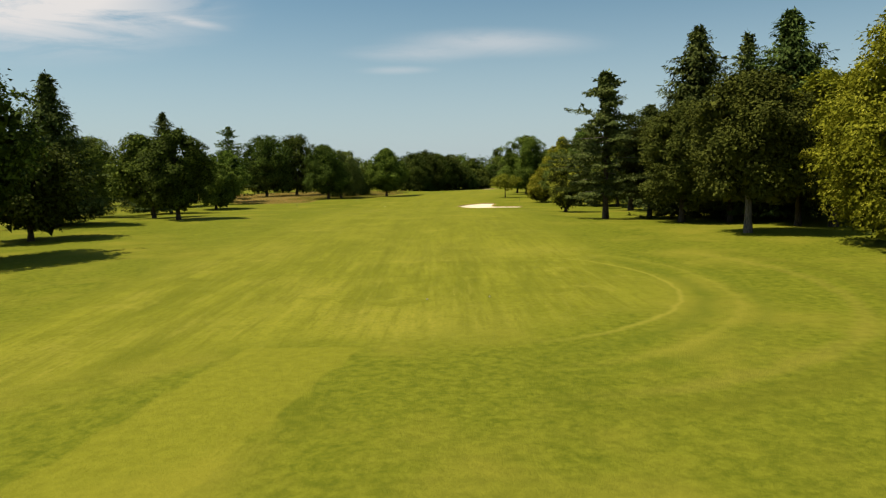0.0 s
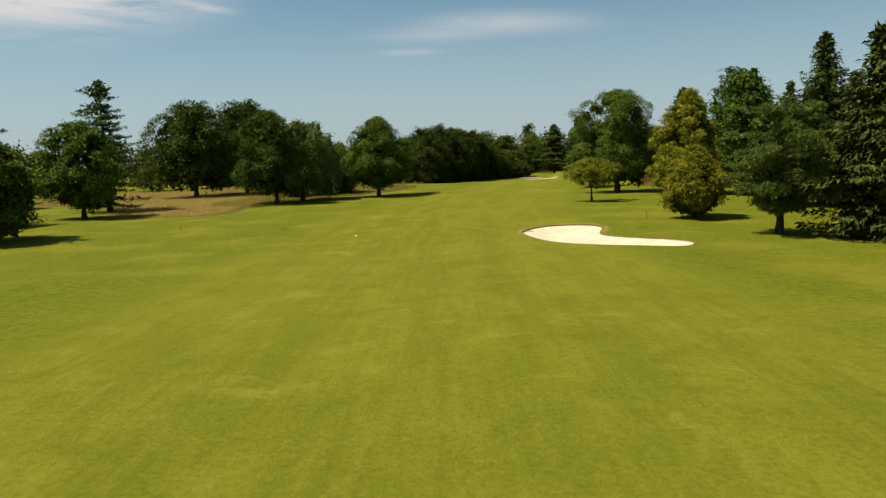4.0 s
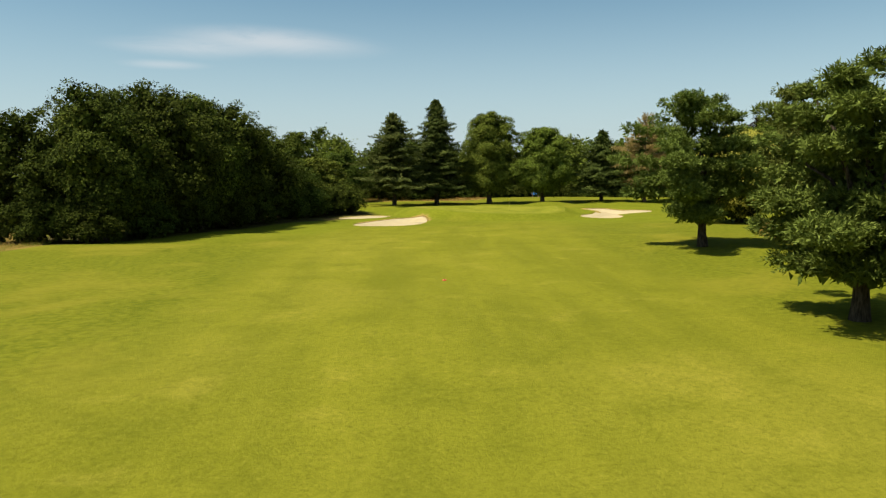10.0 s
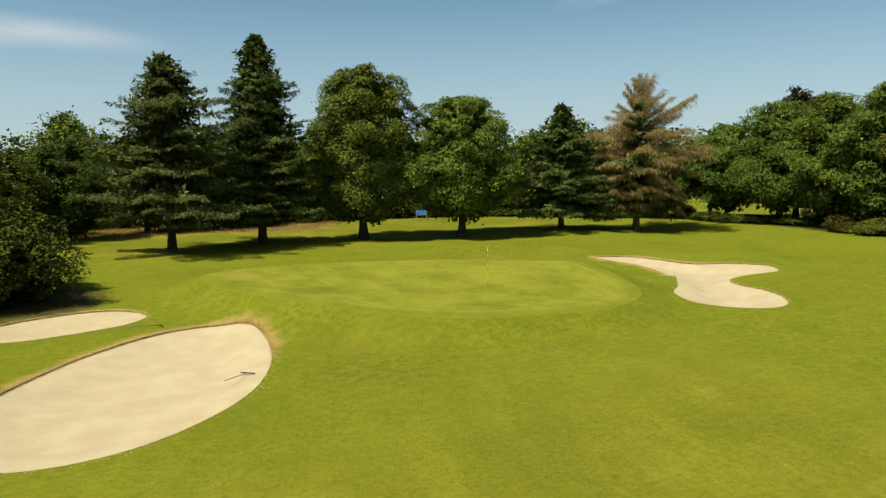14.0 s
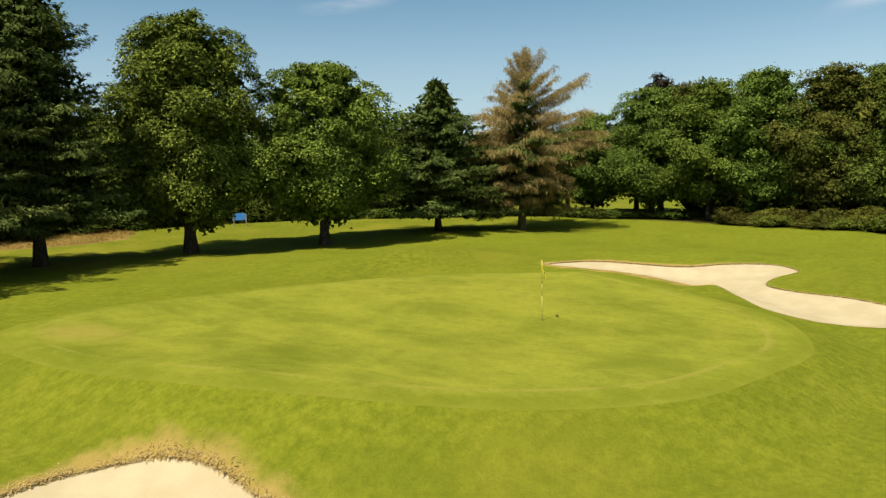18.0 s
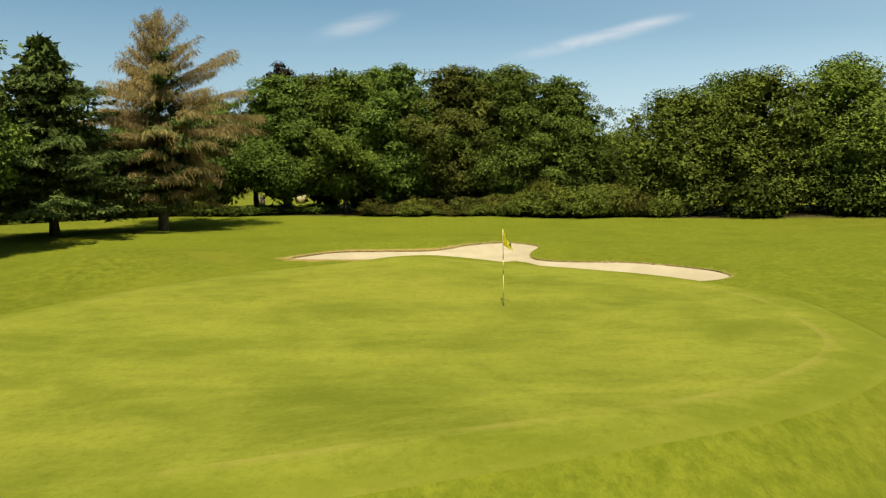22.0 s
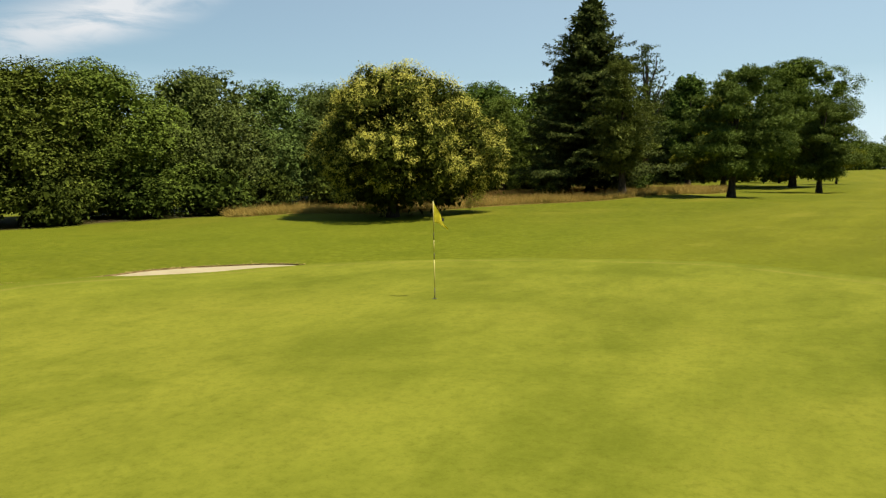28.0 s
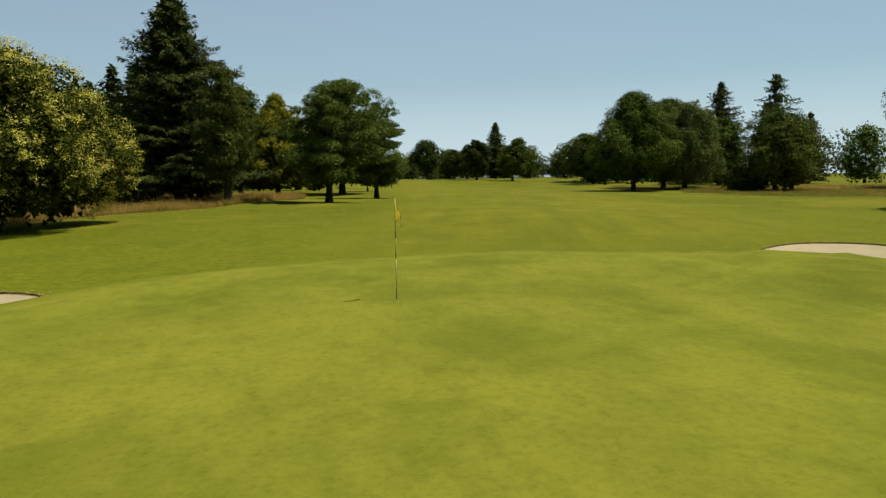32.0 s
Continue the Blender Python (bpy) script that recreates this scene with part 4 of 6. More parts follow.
def conifer(name, x, y, H, R, leaves, label, seed, low=1.6, whorl=0.42, arms=8, droop=0.28, ragged=0.32, fine=0.5, bark=None,
            girth=None, power=0.68, thin=0.0, group="", hang=0.0, bare=0.0, slim=0.34, rise=0.30):
    """Spruce or fir: whorls of boughs, each a drooping frond of small sprays."""
    rng = np.random.default_rng(seed)
    girth = 0.10 + H * 0.015 if girth is None else girth
    tree = thing(name, pose(x, y, gz(x, y)), label, "tree", group)
    trunk_parts(tree, rng, H, girth, low, None, bark or BARK, 0, 0.006, 0.99)
    arm, h = [], low
    while h < H - 0.15:
        u = (h - low) / (H - low)
        reach = 1.3 * R * (1 - u) ** power * (0.86 + 0.14 * math.sin(h * 1.7 + seed))
        if u < 0.10:
            reach *= 0.72 + 2.8 * u
        for a in range(arms):
            if rng.random() < thin:
                continue
            ang = 2 * math.pi * (a + rng.uniform(-0.4, 0.4)) / arms + h * 1.7
            ln = max(reach * (1 + rng.uniform(-1.3 * ragged, ragged)), 0.3)
            arm.append((ang, ln, h + rng.uniform(-0.15, 0.15), u))
        h += whorl * rng.uniform(0.8, 1.2) * (0.75 + 0.35 * (1 - u))
    arm = np.array(arm)

    def bough(k, f):
        ang, ln, hh, u = arm[k].T
        z = hh + ln * (rise * u ** 2 * f - droop * f * (1.35 - 0.75 * f))
        return np.column_stack([np.cos(ang) * ln * f, np.sin(ang) * ln * f, z])

    per = np.maximum((arm[:, 1] * (6.0 + 5.0 * arm[:, 1]) * fine).astype(int), 9)
    k = np.repeat(np.arange(len(arm)), per)
    n = len(k)
    f = bare + (1 - bare) * rng.random(n) ** 0.72
    ln = arm[k, 1]
    dirn = np.column_stack([np.cos(arm[k, 0]), np.sin(arm[k, 0]), np.zeros(n)])
    side = np.column_stack([-dirn[:, 1], dirn[:, 0], np.zeros(n)])
    span = (0.16 + 0.30 * ln * (1 - f) ** 0.6) * np.clip(0.35 + f, 0, 1)
    s = rng.uniform(-1, 1, n)
    b = bough(k, f) + side * (s * span)[:, None] - np.column_stack([np.zeros((n, 2)), 0.35 * np.abs(s) * span + rng.uniform(-0.05, 0.16, n)])
    falls = rng.random(n) < 0.35 + hang * 0.4
    way = dirn * rng.uniform(0.4, 1.2, (n, 1)) + side * (s * 0.9 + rng.normal(0, 0.4, n))[:, None]
    way[:, 2] -= np.where(falls, rng.uniform(0.8, 2.0, n), rng.uniform(0.0, 0.5, n) + hang)
    nn = np.array((0, 0, 1.0)) + rng.normal(0, 0.45, (n, 3)) + dirn * np.where(falls, 1.2, 0.3)[:, None]
    size = rng.uniform(0.30, 0.62, n) / math.sqrt(fine) * np.clip(0.5 + 0.3 * ln, 0.5, 1.0)
    v = [blades(b, nn, way, size, size * slim * rng.uniform(0.8, 1.3, n))]
    # denser, shaded foliage near the stem
    m = n // 6
    kk = rng.integers(0, len(arm), m)
    b2 = bough(kk, rng.uniform(max(bare, 0.12), 0.7, m)) + rng.normal(0, 0.15, (m, 3))
    big = rng.uniform(0.5, 0.9, m)
    v.append(blades(b2, rng.normal(0, 0.6, (m, 3)) + np.array((0, 0, 0.6)), rng.normal(0, 1, (m, 3)) - np.array((0, 0, 0.4)), big, big * slim * 1.5))
    top = np.column_stack([np.zeros((14, 2)), H - 0.11 * np.arange(14)])
    v.append(blades(top, rng.normal(0, 1, (14, 3)), np.column_stack([rng.normal(0, 0.6, (14, 2)), np.full(14, 0.7)]), np.full(14, 0.42), np.full(14, 0.1)))
    v = np.concatenate(v)
    v[:, 2] = np.maximum(v[:, 2], 0.25)
    piece("crown", mesh_from("crown", v, trios(len(v) // 3), LEAF[leaves]), tree)
    if bare:
        wood_v, wood_f, nv = [], [], 0
        for a in range(0, len(arm), 2):
            q = bough(np.full(4, a), np.array((0, 0.33, 0.66, 0.97)))
            vv, fc = tube(q, [0.045, 0.035, 0.022, 0.008], 4)
            wood_v.append(vv), wood_f.append(fc + nv)
            nv += len(vv)
        piece("bare_wood", mesh_from("bare_wood", np.concatenate(wood_v), np.concatenate(wood_f), BARK_GREY), tree, "bare grey branches")
    return tree


def pine(name, x, y, H, R, label, seed, low=1.9, n=9000, pads=34, girth=None, lean=0.03, group="", profile="spread", leaves="pine", shift=(0, 0)):
    """Scots pine: layered pads of needle tufts on an open frame of limbs."""
    rng = np.random.default_rng(seed)
    tree = thing(name, pose(x, y, gz(x, y)), label, "tree", group)
    prof, lb, h, turn = np.array(PROFILES[profile]), [], low + 0.5, rng.uniform(0, 6)
    while h < H - 0.5:
        u = (h - low) / (H - low)
        arms = 5 if u < 0.6 else 4
        turn += 1.1
        for a in range(arms):
            if rng.random() < 0.12:
                continue
            ang = turn + 6.283 * a / arms + rng.uniform(-0.35, 0.35)
            ln = R * np.interp(u, prof[:, 0], prof[:, 1]) * rng.uniform(0.62, 1.08)
            for f in (0.35, 0.68, 1.0):
                s = (0.62 + 0.5 * (1 - u)) * rng.uniform(0.75, 1.2) * (1.0 if f < 1 else 0.85)
                k = max(ln * f - s * 0.7, 0)
                lb.append((k * math.cos(ang) + rng.normal(0, 0.2), k * math.sin(ang) + rng.normal(0, 0.2), h + 0.10 * k + rng.normal(0, 0.15) - (0.25 * f * f * (1 - u)), s))
        h += rng.uniform(0.95, 1.3)
    lb.append((0.1, 0, H - 0.35, 0.6))
    lb = np.array(lb)
    lb[:, :2] += np.array(shift) * np.clip((lb[:, 2:3]) / H, 0, 1)
    trunk_parts(tree, rng, H, girth or 0.14 + H * 0.018, low, lb, BARK, 12, lean, 0.85)
    w = lb[:, 3] ** 2
    tufts = n // 10
    pick = rng.choice(len(lb), tufts, p=w / w.sum())
    d = unit(rng.normal(0, 1, (tufts, 3)) + np.array((0, 0, 0.35)) + 0.5 * unit(lb[pick, :3] * np.array((1, 1, 0))))
    c = lb[pick, :3] + d * lb[pick, 3:4] * rng.uniform(0.55, 1.15, tufts)[:, None] * np.array((1.25, 1.25, 0.55))
    c, d = np.repeat(c, 10, 0), np.repeat(d, 10, 0)
    m = len(c)
    way = unit(d * 0.9 + rng.normal(0, 0.55, (m, 3)) + np.array((0, 0, 0.45)))
    ln = rng.uniform(0.17, 0.36, m)
    v = blades(c + rng.normal(0, 0.05, (m, 3)), rng.normal(0, 0.6, (m, 3)) + np.array((0, 0, 0.9)), way, ln, ln * 0.26)
    m2 = n // 9
    pick = rng.choice(len(lb), m2, p=w / w.sum())
    b = lb[pick, :3] * np.array((0.92, 0.92, 1)) + rng.normal(0, 0.38, (m2, 3)) * lb[pick, 3:4] * np.array((1, 1, 0.5)) - np.array((0, 0, 0.12))
    v = np.concatenate([v, blades(b, rng.normal(0, 1, (m2, 3)), rng.normal(0, 1, (m2, 3)), rng.uniform(0.35, 0.6, m2), rng.uniform(0.16, 0.3, m2))])
    piece("crown", mesh_from("crown", v, trios(len(v) // 3), LEAF[leaves]), tree)
    return tree


def willow(name, x, y, H, R, label, seed, strands=1700, n=12000):
    rng = np.random.default_rng(seed)
    tree = thing(name, pose(x, y, gz(x, y)), label, "tree")
    low = 1.6
    lb = crown_lobes(rng, H, R * 0.95, low + 0.6, "dome", 50, R * 0.18)
    lb[:, 0] += 1.0
    trunk_parts(tree, rng, H, 0.42, low, lb, BARK, 9, 0.03)
    v = [leaf_cloud(rng, lb, n, 0.40, axis_mid=H * 0.5, slim=0.3, droop=1.4, fill=0.12)]
    pick = rng.integers(0, len(lb), strands)
    a = unit(rng.normal(0, 1, (strands, 3)) * np.array((1, 1, 0.2)) + 0.8 * unit(lb[pick, :3] * np.array((1, 1, 0))))
    start = lb[pick, :3] + a * lb[pick, 3:4]
    drop = np.minimum(rng.uniform(2.0, 8.0, strands), start[:, 2] - rng.uniform(0.5, 3.2, strands))
    for s in range(12):
        f = s / 12
        c = start + np.column_stack([a[:, 0] * 0.35 * math.sin(f * 2.2), a[:, 1] * 0.35 * math.sin(f * 2.2), -drop * f])
        for r in range(2):
            ln = rng.uniform(0.26, 0.52, strands)
            v.append(blades(c + rng.normal(0, 0.07, c.shape), rng.normal(0, 1, c.shape), rng.normal(0, 0.45, c.shape) - np.array((0, 0, 1.0)), ln, ln * 0.30))
    v = np.concatenate(v)
    piece("crown", mesh_from("crown", v, trios(len(v) // 3), LEAF["willow"]), tree, "hanging grey-green leaf strands")
    return tree


# ---- trees left of the fairway, from the start on ----
DARK_MAPLE = "broad dark green maple with a dense rounded crown on mown grass"
broadleaf("ash_tree", -37, 54, 16.5, 6.8, "maple", "tall dark green ash with drooping foliage beside the fairway", 11, 3.0, "tall")
broadleaf("maple_tree", -42.5, 73, 11.5, 6.2, "maple", DARK_MAPLE, 12, 1.6, "round")
conifer("spruce_tree", -51, 94, 20, 6.2, "spruce", "tall dark spruce behind the maples", 13)
broadleaf("maple_tree", -47.3, 117.5, 14.2, 6.2, "round", DARK_MAPLE, 14, 2.0, shift=(-2.5, 0))
broadleaf("maple_tree", -39, 106, 13.8, 5.2, "maple", DARK_MAPLE, 15, 2.0, "full", 30000, 0.26, 56, 1.3, flat=0.55, up=0.6)
broadleaf("maple_tree", -66, 134, 15.5, 7.4, "round", "broad light green maple in the row behind the fairway trees", 16, 2.0, "dome", 30000, 0.26, 80)
conifer("spruce_tree", -60, 148, 13.5, 4.2, "spruce", "dark pointed spruce standing among broadleaf trees", 17)
broadleaf("ash_tree", -57.5, 152, 12.6, 5.6, "maple", "dark green ash with low drooping boughs", 18, 1.5)
broadleaf("hornbeam_tree", -52.5, 167, 11.8, 6.0, "round", "round green hornbeam branching close to the ground", 19, 1.0, "full", 22000, 0.3, 52, 1.4, flat=0.55, up=0.6)
conifer("spruce_tree", -72, 188, 25.0, 7.0, "spruce", "tall dark spruce in a clump", 20, ragged=0.6, power=0.7, whorl=0.6)
conifer("spruce_tree", -81, 194, 19.5, 5.6, "spruce", "dark spruce in a clump", 21, ragged=0.6, whorl=0.6)
broadleaf("maple_tree", -60.5, 202, 15.5, 6.6, "round", "broad green maple in front of a spruce", 22, 1.6, "full", 20000, 0.3, 56, 1.5, flat=0.55, up=0.6)
conifer("spruce_tree", -63, 215.6, 22.8, 6.0, "fir", "fir with an open layered top above the maples", 23, whorl=1.25, arms=6, ragged=0.45, power=0.48, droop=0.06, thin=0.15, fine=1.2)
broadleaf("sycamore_tree", -62, 256, 22.5, 10.8, "maple", "large spreading sycamore with a domed crown", 24, 1.6, "dome", 28000, 0.37, 100)
broadleaf("sycamore_tree", -53.5, 268, 23.2, 10.2, "maple", "large green sycamore at the edge of the tall grass", 25, 1.6, "dome", 24000, 0.37, 90)
broadleaf("maple_tree", -33.8, 218.8, 17.0, 7.9, "maple", "dark dense maple with a clear trunk beside tall grass", 26, 1.7, "round", 46000, 0.26, 70, 2.0, shift=(-1.5, 0))
willow("willow_tree", -31.3, 228.6, 15.6, 7.2, "weeping willow with trailing grey-green strands", 27)
broadleaf("sycamore_tree", -16.9, 234.6, 16.2, 7.5, "round", "well-shaped green sycamore with a bare trunk and pointed crown", 28, 1.8, "round", 68000, 0.20, 72, 1.9, girth=0.40, flat=0.7, fill=0.3)

# ---- trees right of the fairway ----
broadleaf("chestnut_tree", 35.5, 49, 17.5, 7.4, "gold", "large yellow-green chestnut reaching to the ground", 31, 0.8, "dome", 32000, 0.3, 110, blossom=12000, tufts=9, catkin="yellow")
broadleaf("oak_tree", 28.9, 62, 14.6, 5.4, "umber", "dark green oak with a pale slim trunk", 32, 3.0, "dome", 34000, 0.26, 90, bark=BARK_GREY)
broadleaf("chestnut_tree", 40, 68, 15.5, 4.6, "gold", "yellow-green chestnut rising behind dark oaks", 33, 2.6, "tall", 12000, 0.34)
broadleaf("hornbeam_tree", 28.3, 78, 13.6, 5.4, "umber", "dark olive hornbeam with a dense crown", 34, 1.8, "dome", 44000, 0.2, 90)
broadleaf("hornbeam_tree", 28.2, 90, 12.2, 3.9, "umber", "slim dark olive hornbeam on mown grass", 35, 2.2, "tall", 26000, 0.2, 70)
conifer("fir_tree", 22, 88, 18.4, 5.4, "fir", "grey-green fir with a thin open crown and bare grey boughs", 36, 3.4, 0.62, 8, 0.10, 0.75, 2.1, thin=0.34, bare=0.22, hang=0.5)
conifer("spruce_tree", 33.5, 88, 23.6, 6.8, "spruce", "tall dark spruce towering above the other trees", 37, power=0.62, ragged=0.4)
conifer("spruce_tree", 38, 84, 22.0, 4.4, "fir", "thin spruce with an open top", 38, whorl=0.6)
conifer("spruce_tree", 40.5, 79, 23.2, 6.6, "spruce", "tall dark spruce towering above the other trees", 39, power=0.62, ragged=0.4)
broadleaf("oak_tree", 33.4, 77, 13, 4.6, "umber", "dark green oak in a clump", 40, 2.4, "dome", 20000, 0.26)
broadleaf("oak_tree", 37.5, 70, 12.5, 4.8, "umber", "dark green oak in a clump", 41, 2.4, "dome", 20000, 0.26)
broadleaf("chestnut_tree", 21.7, 114.9, 9.0, 3.2, "chest", "young chestnut speckled with yellow catkins, branching low", 42, 1.0, "full", 26000, 0.22, 40, 0.95, flat=0.6, up=0.6, limbs=10, blossom=12000, tufts=14, catkin="yellow")
broadleaf("chestnut_tree", 32.0, 130.4, 7.4, 2.8, "chest", "small slim chestnut speckled with yellow catkins", 142, 1.6, "full", 12000, 0.24, 30, 0.85, flat=0.6, up=0.6, limbs=8, blossom=7000, tufts=8, catkin="yellow")
conifer("spruce_tree", 41, 133, 15, 5.4, "spruce", "dark spruce in a shaded clump", 43)
conifer("spruce_tree", 48.6, 158.7, 21.4, 7.4, "spruce", "broad ragged dark spruce above the other trees", 143, power=0.5, ragged=0.5, fine=0.7)
conifer("spruce_tree", 45.2, 181.7, 21.2, 4.8, "spruce", "tall pointed dark spruce behind the chestnuts", 144, fine=0.7)
pine("pine_tree", 33.5, 119, 16.5, 6.6, "broad dark pine at the edge of a shaded clump", 44, 2.6, 34000, leaves="spruce", profile="full")
conifer("spruce_tree", 40, 111, 20, 7.0, "spruce", "dark spreading spruce in a shaded clump", 45, power=0.62, ragged=0.4)
conifer("spruce_tree", 44, 100, 19, 5, "spruce", "tall dark spruce behind the clump", 46)
pine("pine_tree", 27.6, 154.3, 12.2, 5.8, "dark grey-green pine with a leaning bare trunk", 47, 2.2, 50000)
conifer("spruce_tree", 33.5, 150, 17.5, 4.6, "spruce", "dark pointed spruce beside a pine", 48)
broadleaf("oak_tree", 38, 146, 14, 5.5, "oak", "dark oak behind the pine", 49, 2)
broadleaf("chestnut_tree", 25.8, 172, 8.2, 4.1, "gold", "round young chestnut yellow with catkins", 50, 0.6, "round", 26000, 0.24, 50, 1.0, flat=0.6, up=0.6, blossom=16000, tufts=14, catkin="yellow")
broadleaf("chestnut_tree", 37.2, 208.5, 17.0, 7.3, "gold", "tall cone-shaped chestnut yellow with catkins", 51, 0.9, "cone", 50000, 0.25, 90, 1.2, flat=0.6, up=0.6, blossom=46000, tufts=16, catkin="yellow")
broadleaf("oak_tree", 43, 201, 19.4, 4.6, "wood", "dark green oak top showing above the chestnuts", 52, 4, "tall")
broadleaf("ash_tree", 19.4, 199.2, 6.7, 4.2, "small", "small spreading young tree with thin yellow-green leaves", 53, 2.3, "spread", 13000, 0.20, 34, 0.9, 0.16, limbs=12, fill=0.03)
broadleaf("poplar_tree", 28.1, 220.3, 18.4, 7.9, "dome", "large rounded grey-green poplar on mown grass", 54, 1.6, "dome", 84000, 0.20, 84, 2.0, girth=0.5)
pine("pine_tree", 27.5, 242.2, 10.9, 5.2, "spreading grey-green pine in layers, with a short trunk", 55, 2.0, 70000, 42)
pine("pine_tree", 37.5, 265.2, 11.6, 6.2, "grey-green pine with an open crown of needle pads", 56, 2.2, 76000, 34, lean=0.05, shift=(-1.2, 0))
pine("pine_tree", 47, 266.5, 12.4, 3.6, "dark grey-green pine close behind another pine", 156, 2.4, 32000)
conifer("spruce_tree", 51.6, 256, 20.2, 6.6, "spruce", "very tall dark spruce standing in tall dry grass", 57, 2.0, 0.42, 9, ragged=0.42, power=0.60, fine=1.6)
pine("pine_tree", 48.6, 221.6, 21.8, 4.8, "tall dark round-topped pine behind the poplar", 58, 5.0, 22000, leaves="spruce", profile="full")
conifer("spruce_tree", 56, 246, 15, 4.4, "spruce", "dark spruce at the edge of the wood", 59)
broadleaf("chestnut_tree", 60.5, 288.2, 10.6, 6.0, "chest", "broad sweet chestnut covered in cream catkins, low boughs sweeping down", 60, 0.9, "full", 84000, 0.18, 60, 1.75, flat=0.66, up=0.55, limbs=10, fill=0.3, blossom=54000, tufts=30, girth=0.42, beside=[(-3.9, -2.7, 8.4, 3.7, 26)])

# ---- the row behind the green ----
conifer("fir_tree", 36.0, 356.8, 17.6, 6.8, "fir", "grey-green fir with a thin layered top behind the green", 61, 3.3, 0.52, 8, 0.20, 0.55, 2.0, thin=0.24, power=0.60, group="row behind the green")
conifer("spruce_tree", 45.7, 359.8, 20.8, 5.6, "spruce", "tall dark green spruce with drooping boughs behind the green", 62, 3.7, 0.42, 9, 0.34, 0.42, 2.0, power=0.62, group="row behind the green")
broadleaf("oak_tree", 57, 359, 19.3, 6.6, "oak", "tall full-crowned oak behind the green", 63, 2.0, "full", 84000, 0.20, 80, 1.7, girth=0.5, flat=0.64, up=0.55, limbs=10, fill=0.26, group="row behind the green")
broadleaf("oak_tree", 66.6, 353.4, 15.9, 6.9, "oak", "broad light green oak behind the green", 64, 2.2, "full", 84000, 0.20, 80, 1.7, girth=0.45, flat=0.64, up=0.55, limbs=10, fill=0.26, group="row behind the green")
conifer("spruce_tree", 78.2, 349.7, 14.0, 5.8, "spruce", "small dark spruce behind the green", 65, 2.5, 0.4, 8, 0.26, 0.5, 2.0, power=0.58, group="row behind the green")


def dying_spruce(x, y, H, label, seed):
    """Boughs that rise steeply near the top and spread lower down, hung with bare brown twigs; some green is left low and along the stem."""
    rng = np.random.default_rng(seed)
    tree = thing("dead_spruce", pose(x, y, gz(x, y)), label, "tree", "row behind the green")
    trunk_parts(tree, rng, H, 0.36, 2.0, None, BARK_DRY, 0, 0.006, 0.99)
    reach_at = [(0, 3.0), (0.12, 4.2), (0.3, 6.0), (0.46, 6.8), (0.58, 5.8), (0.72, 4.2), (0.86, 2.7), (1, 0.5)]
    wood_v, wood_f, nv, twig, live = [], [], 0, [], []
    for i in range(190):
        u = (i + rng.random()) / 190
        h = 3.0 + (H - 3.4) * u ** 0.92
        u = (h - 2.0) / (H - 2.0)
        a = i * 2.399 + rng.uniform(-0.5, 0.5)
        side = 1.0 + 0.16 * math.cos(a + 0.9) + 0.14 * math.sin(3 * a + 9 * u)
        ln = np.interp(u, *zip(*reach_at)) * side * rng.uniform(0.55, 1.15)
        rise = math.radians(np.interp(u, (0, 0.35, 0.7, 1.0), (-2, 8, 36, 68)) + rng.uniform(-15, 15))
        f = np.linspace(0, 1, 6)
        r = ln * f * math.cos(rise)
        z = h + ln * f * math.sin(rise) - 0.20 * ln * f ** 2 * (1 - u)
        q = np.column_stack([r * math.cos(a), r * math.sin(a), z])
        vv, fc = tube(q, 0.027 * (1.05 - f) * (0.5 + 0.12 * ln), 4)
        wood_v.append(vv), wood_f.append(fc + nv)
        nv += len(vv)
        m = int(170 * ln * (0.40 + 0.95 * (1 - u)) * rng.uniform(0.5, 1.4))
        ff = 0.18 + 0.82 * rng.random(m) ** 0.8
        c = np.column_stack([np.interp(ff, f, q[:, j]) for j in range(3)]) + rng.normal(0, 0.06, (m, 3))
        fan = rng.normal(0, 0.17, m) * ln * ff * (1.15 - u)
        c += np.column_stack([-math.sin(a) * fan, math.cos(a) * fan, -0.25 * np.abs(fan)])
        out = np.array((math.cos(a), math.sin(a), 0.0))
        way = out * rng.uniform(-0.1, 0.9, (m, 1)) + rng.normal(0, 0.5, (m, 3))
        way[:, 2] -= rng.uniform(0.6, 3.4, m) * (1.2 - 0.9 * u)
        size = rng.uniform(0.25, 0.85, m) * (0.5 + 0.7 * (1 - u))
        green = (u < 0.3) & (ff < 0.75) & (rng.random(m) < 0.75) | (ff < 0.3) & (u < 0.7) & (math.sin(2 * a) > -0.3) | (0.25 < u < 0.74) & (math.cos(a - 3.7) > 0.9) & (ff < 0.8)
        kit = (c, rng.normal(0, 1, (m, 3)) + out, way, size, size * 0.085)
        twig.append(tuple(k[~green] for k in kit))
        live.append((c[green] - (0, 0, 0.1), kit[1][green] + (0, 0, 1.0), way[green], size[green] * 0.9, size[green] * 0.26))
    tagged(piece("bare_wood", mesh_from("bare_wood", np.concatenate(wood_v), np.concatenate(wood_f), BARK_DRY), tree, "bare brown branches"), kind="stuff")
    for name, kits, leaves, tag in (("dry_twig", twig, "brown", "dry brown hanging twigs"), ("live_bough", live, "spruce", "last green boughs along the trunk")):
        v = blades(*[np.concatenate(c) for c in zip(*kits)])
        tagged(piece(name, mesh_from(name, v, trios(len(v) // 3), LEAF[leaves]), tree, tag), kind="stuff")
    return tree


dying_spruce(84.7, 344.1, 17.2, "dying spruce with brown drooping twigs behind the green", 66)

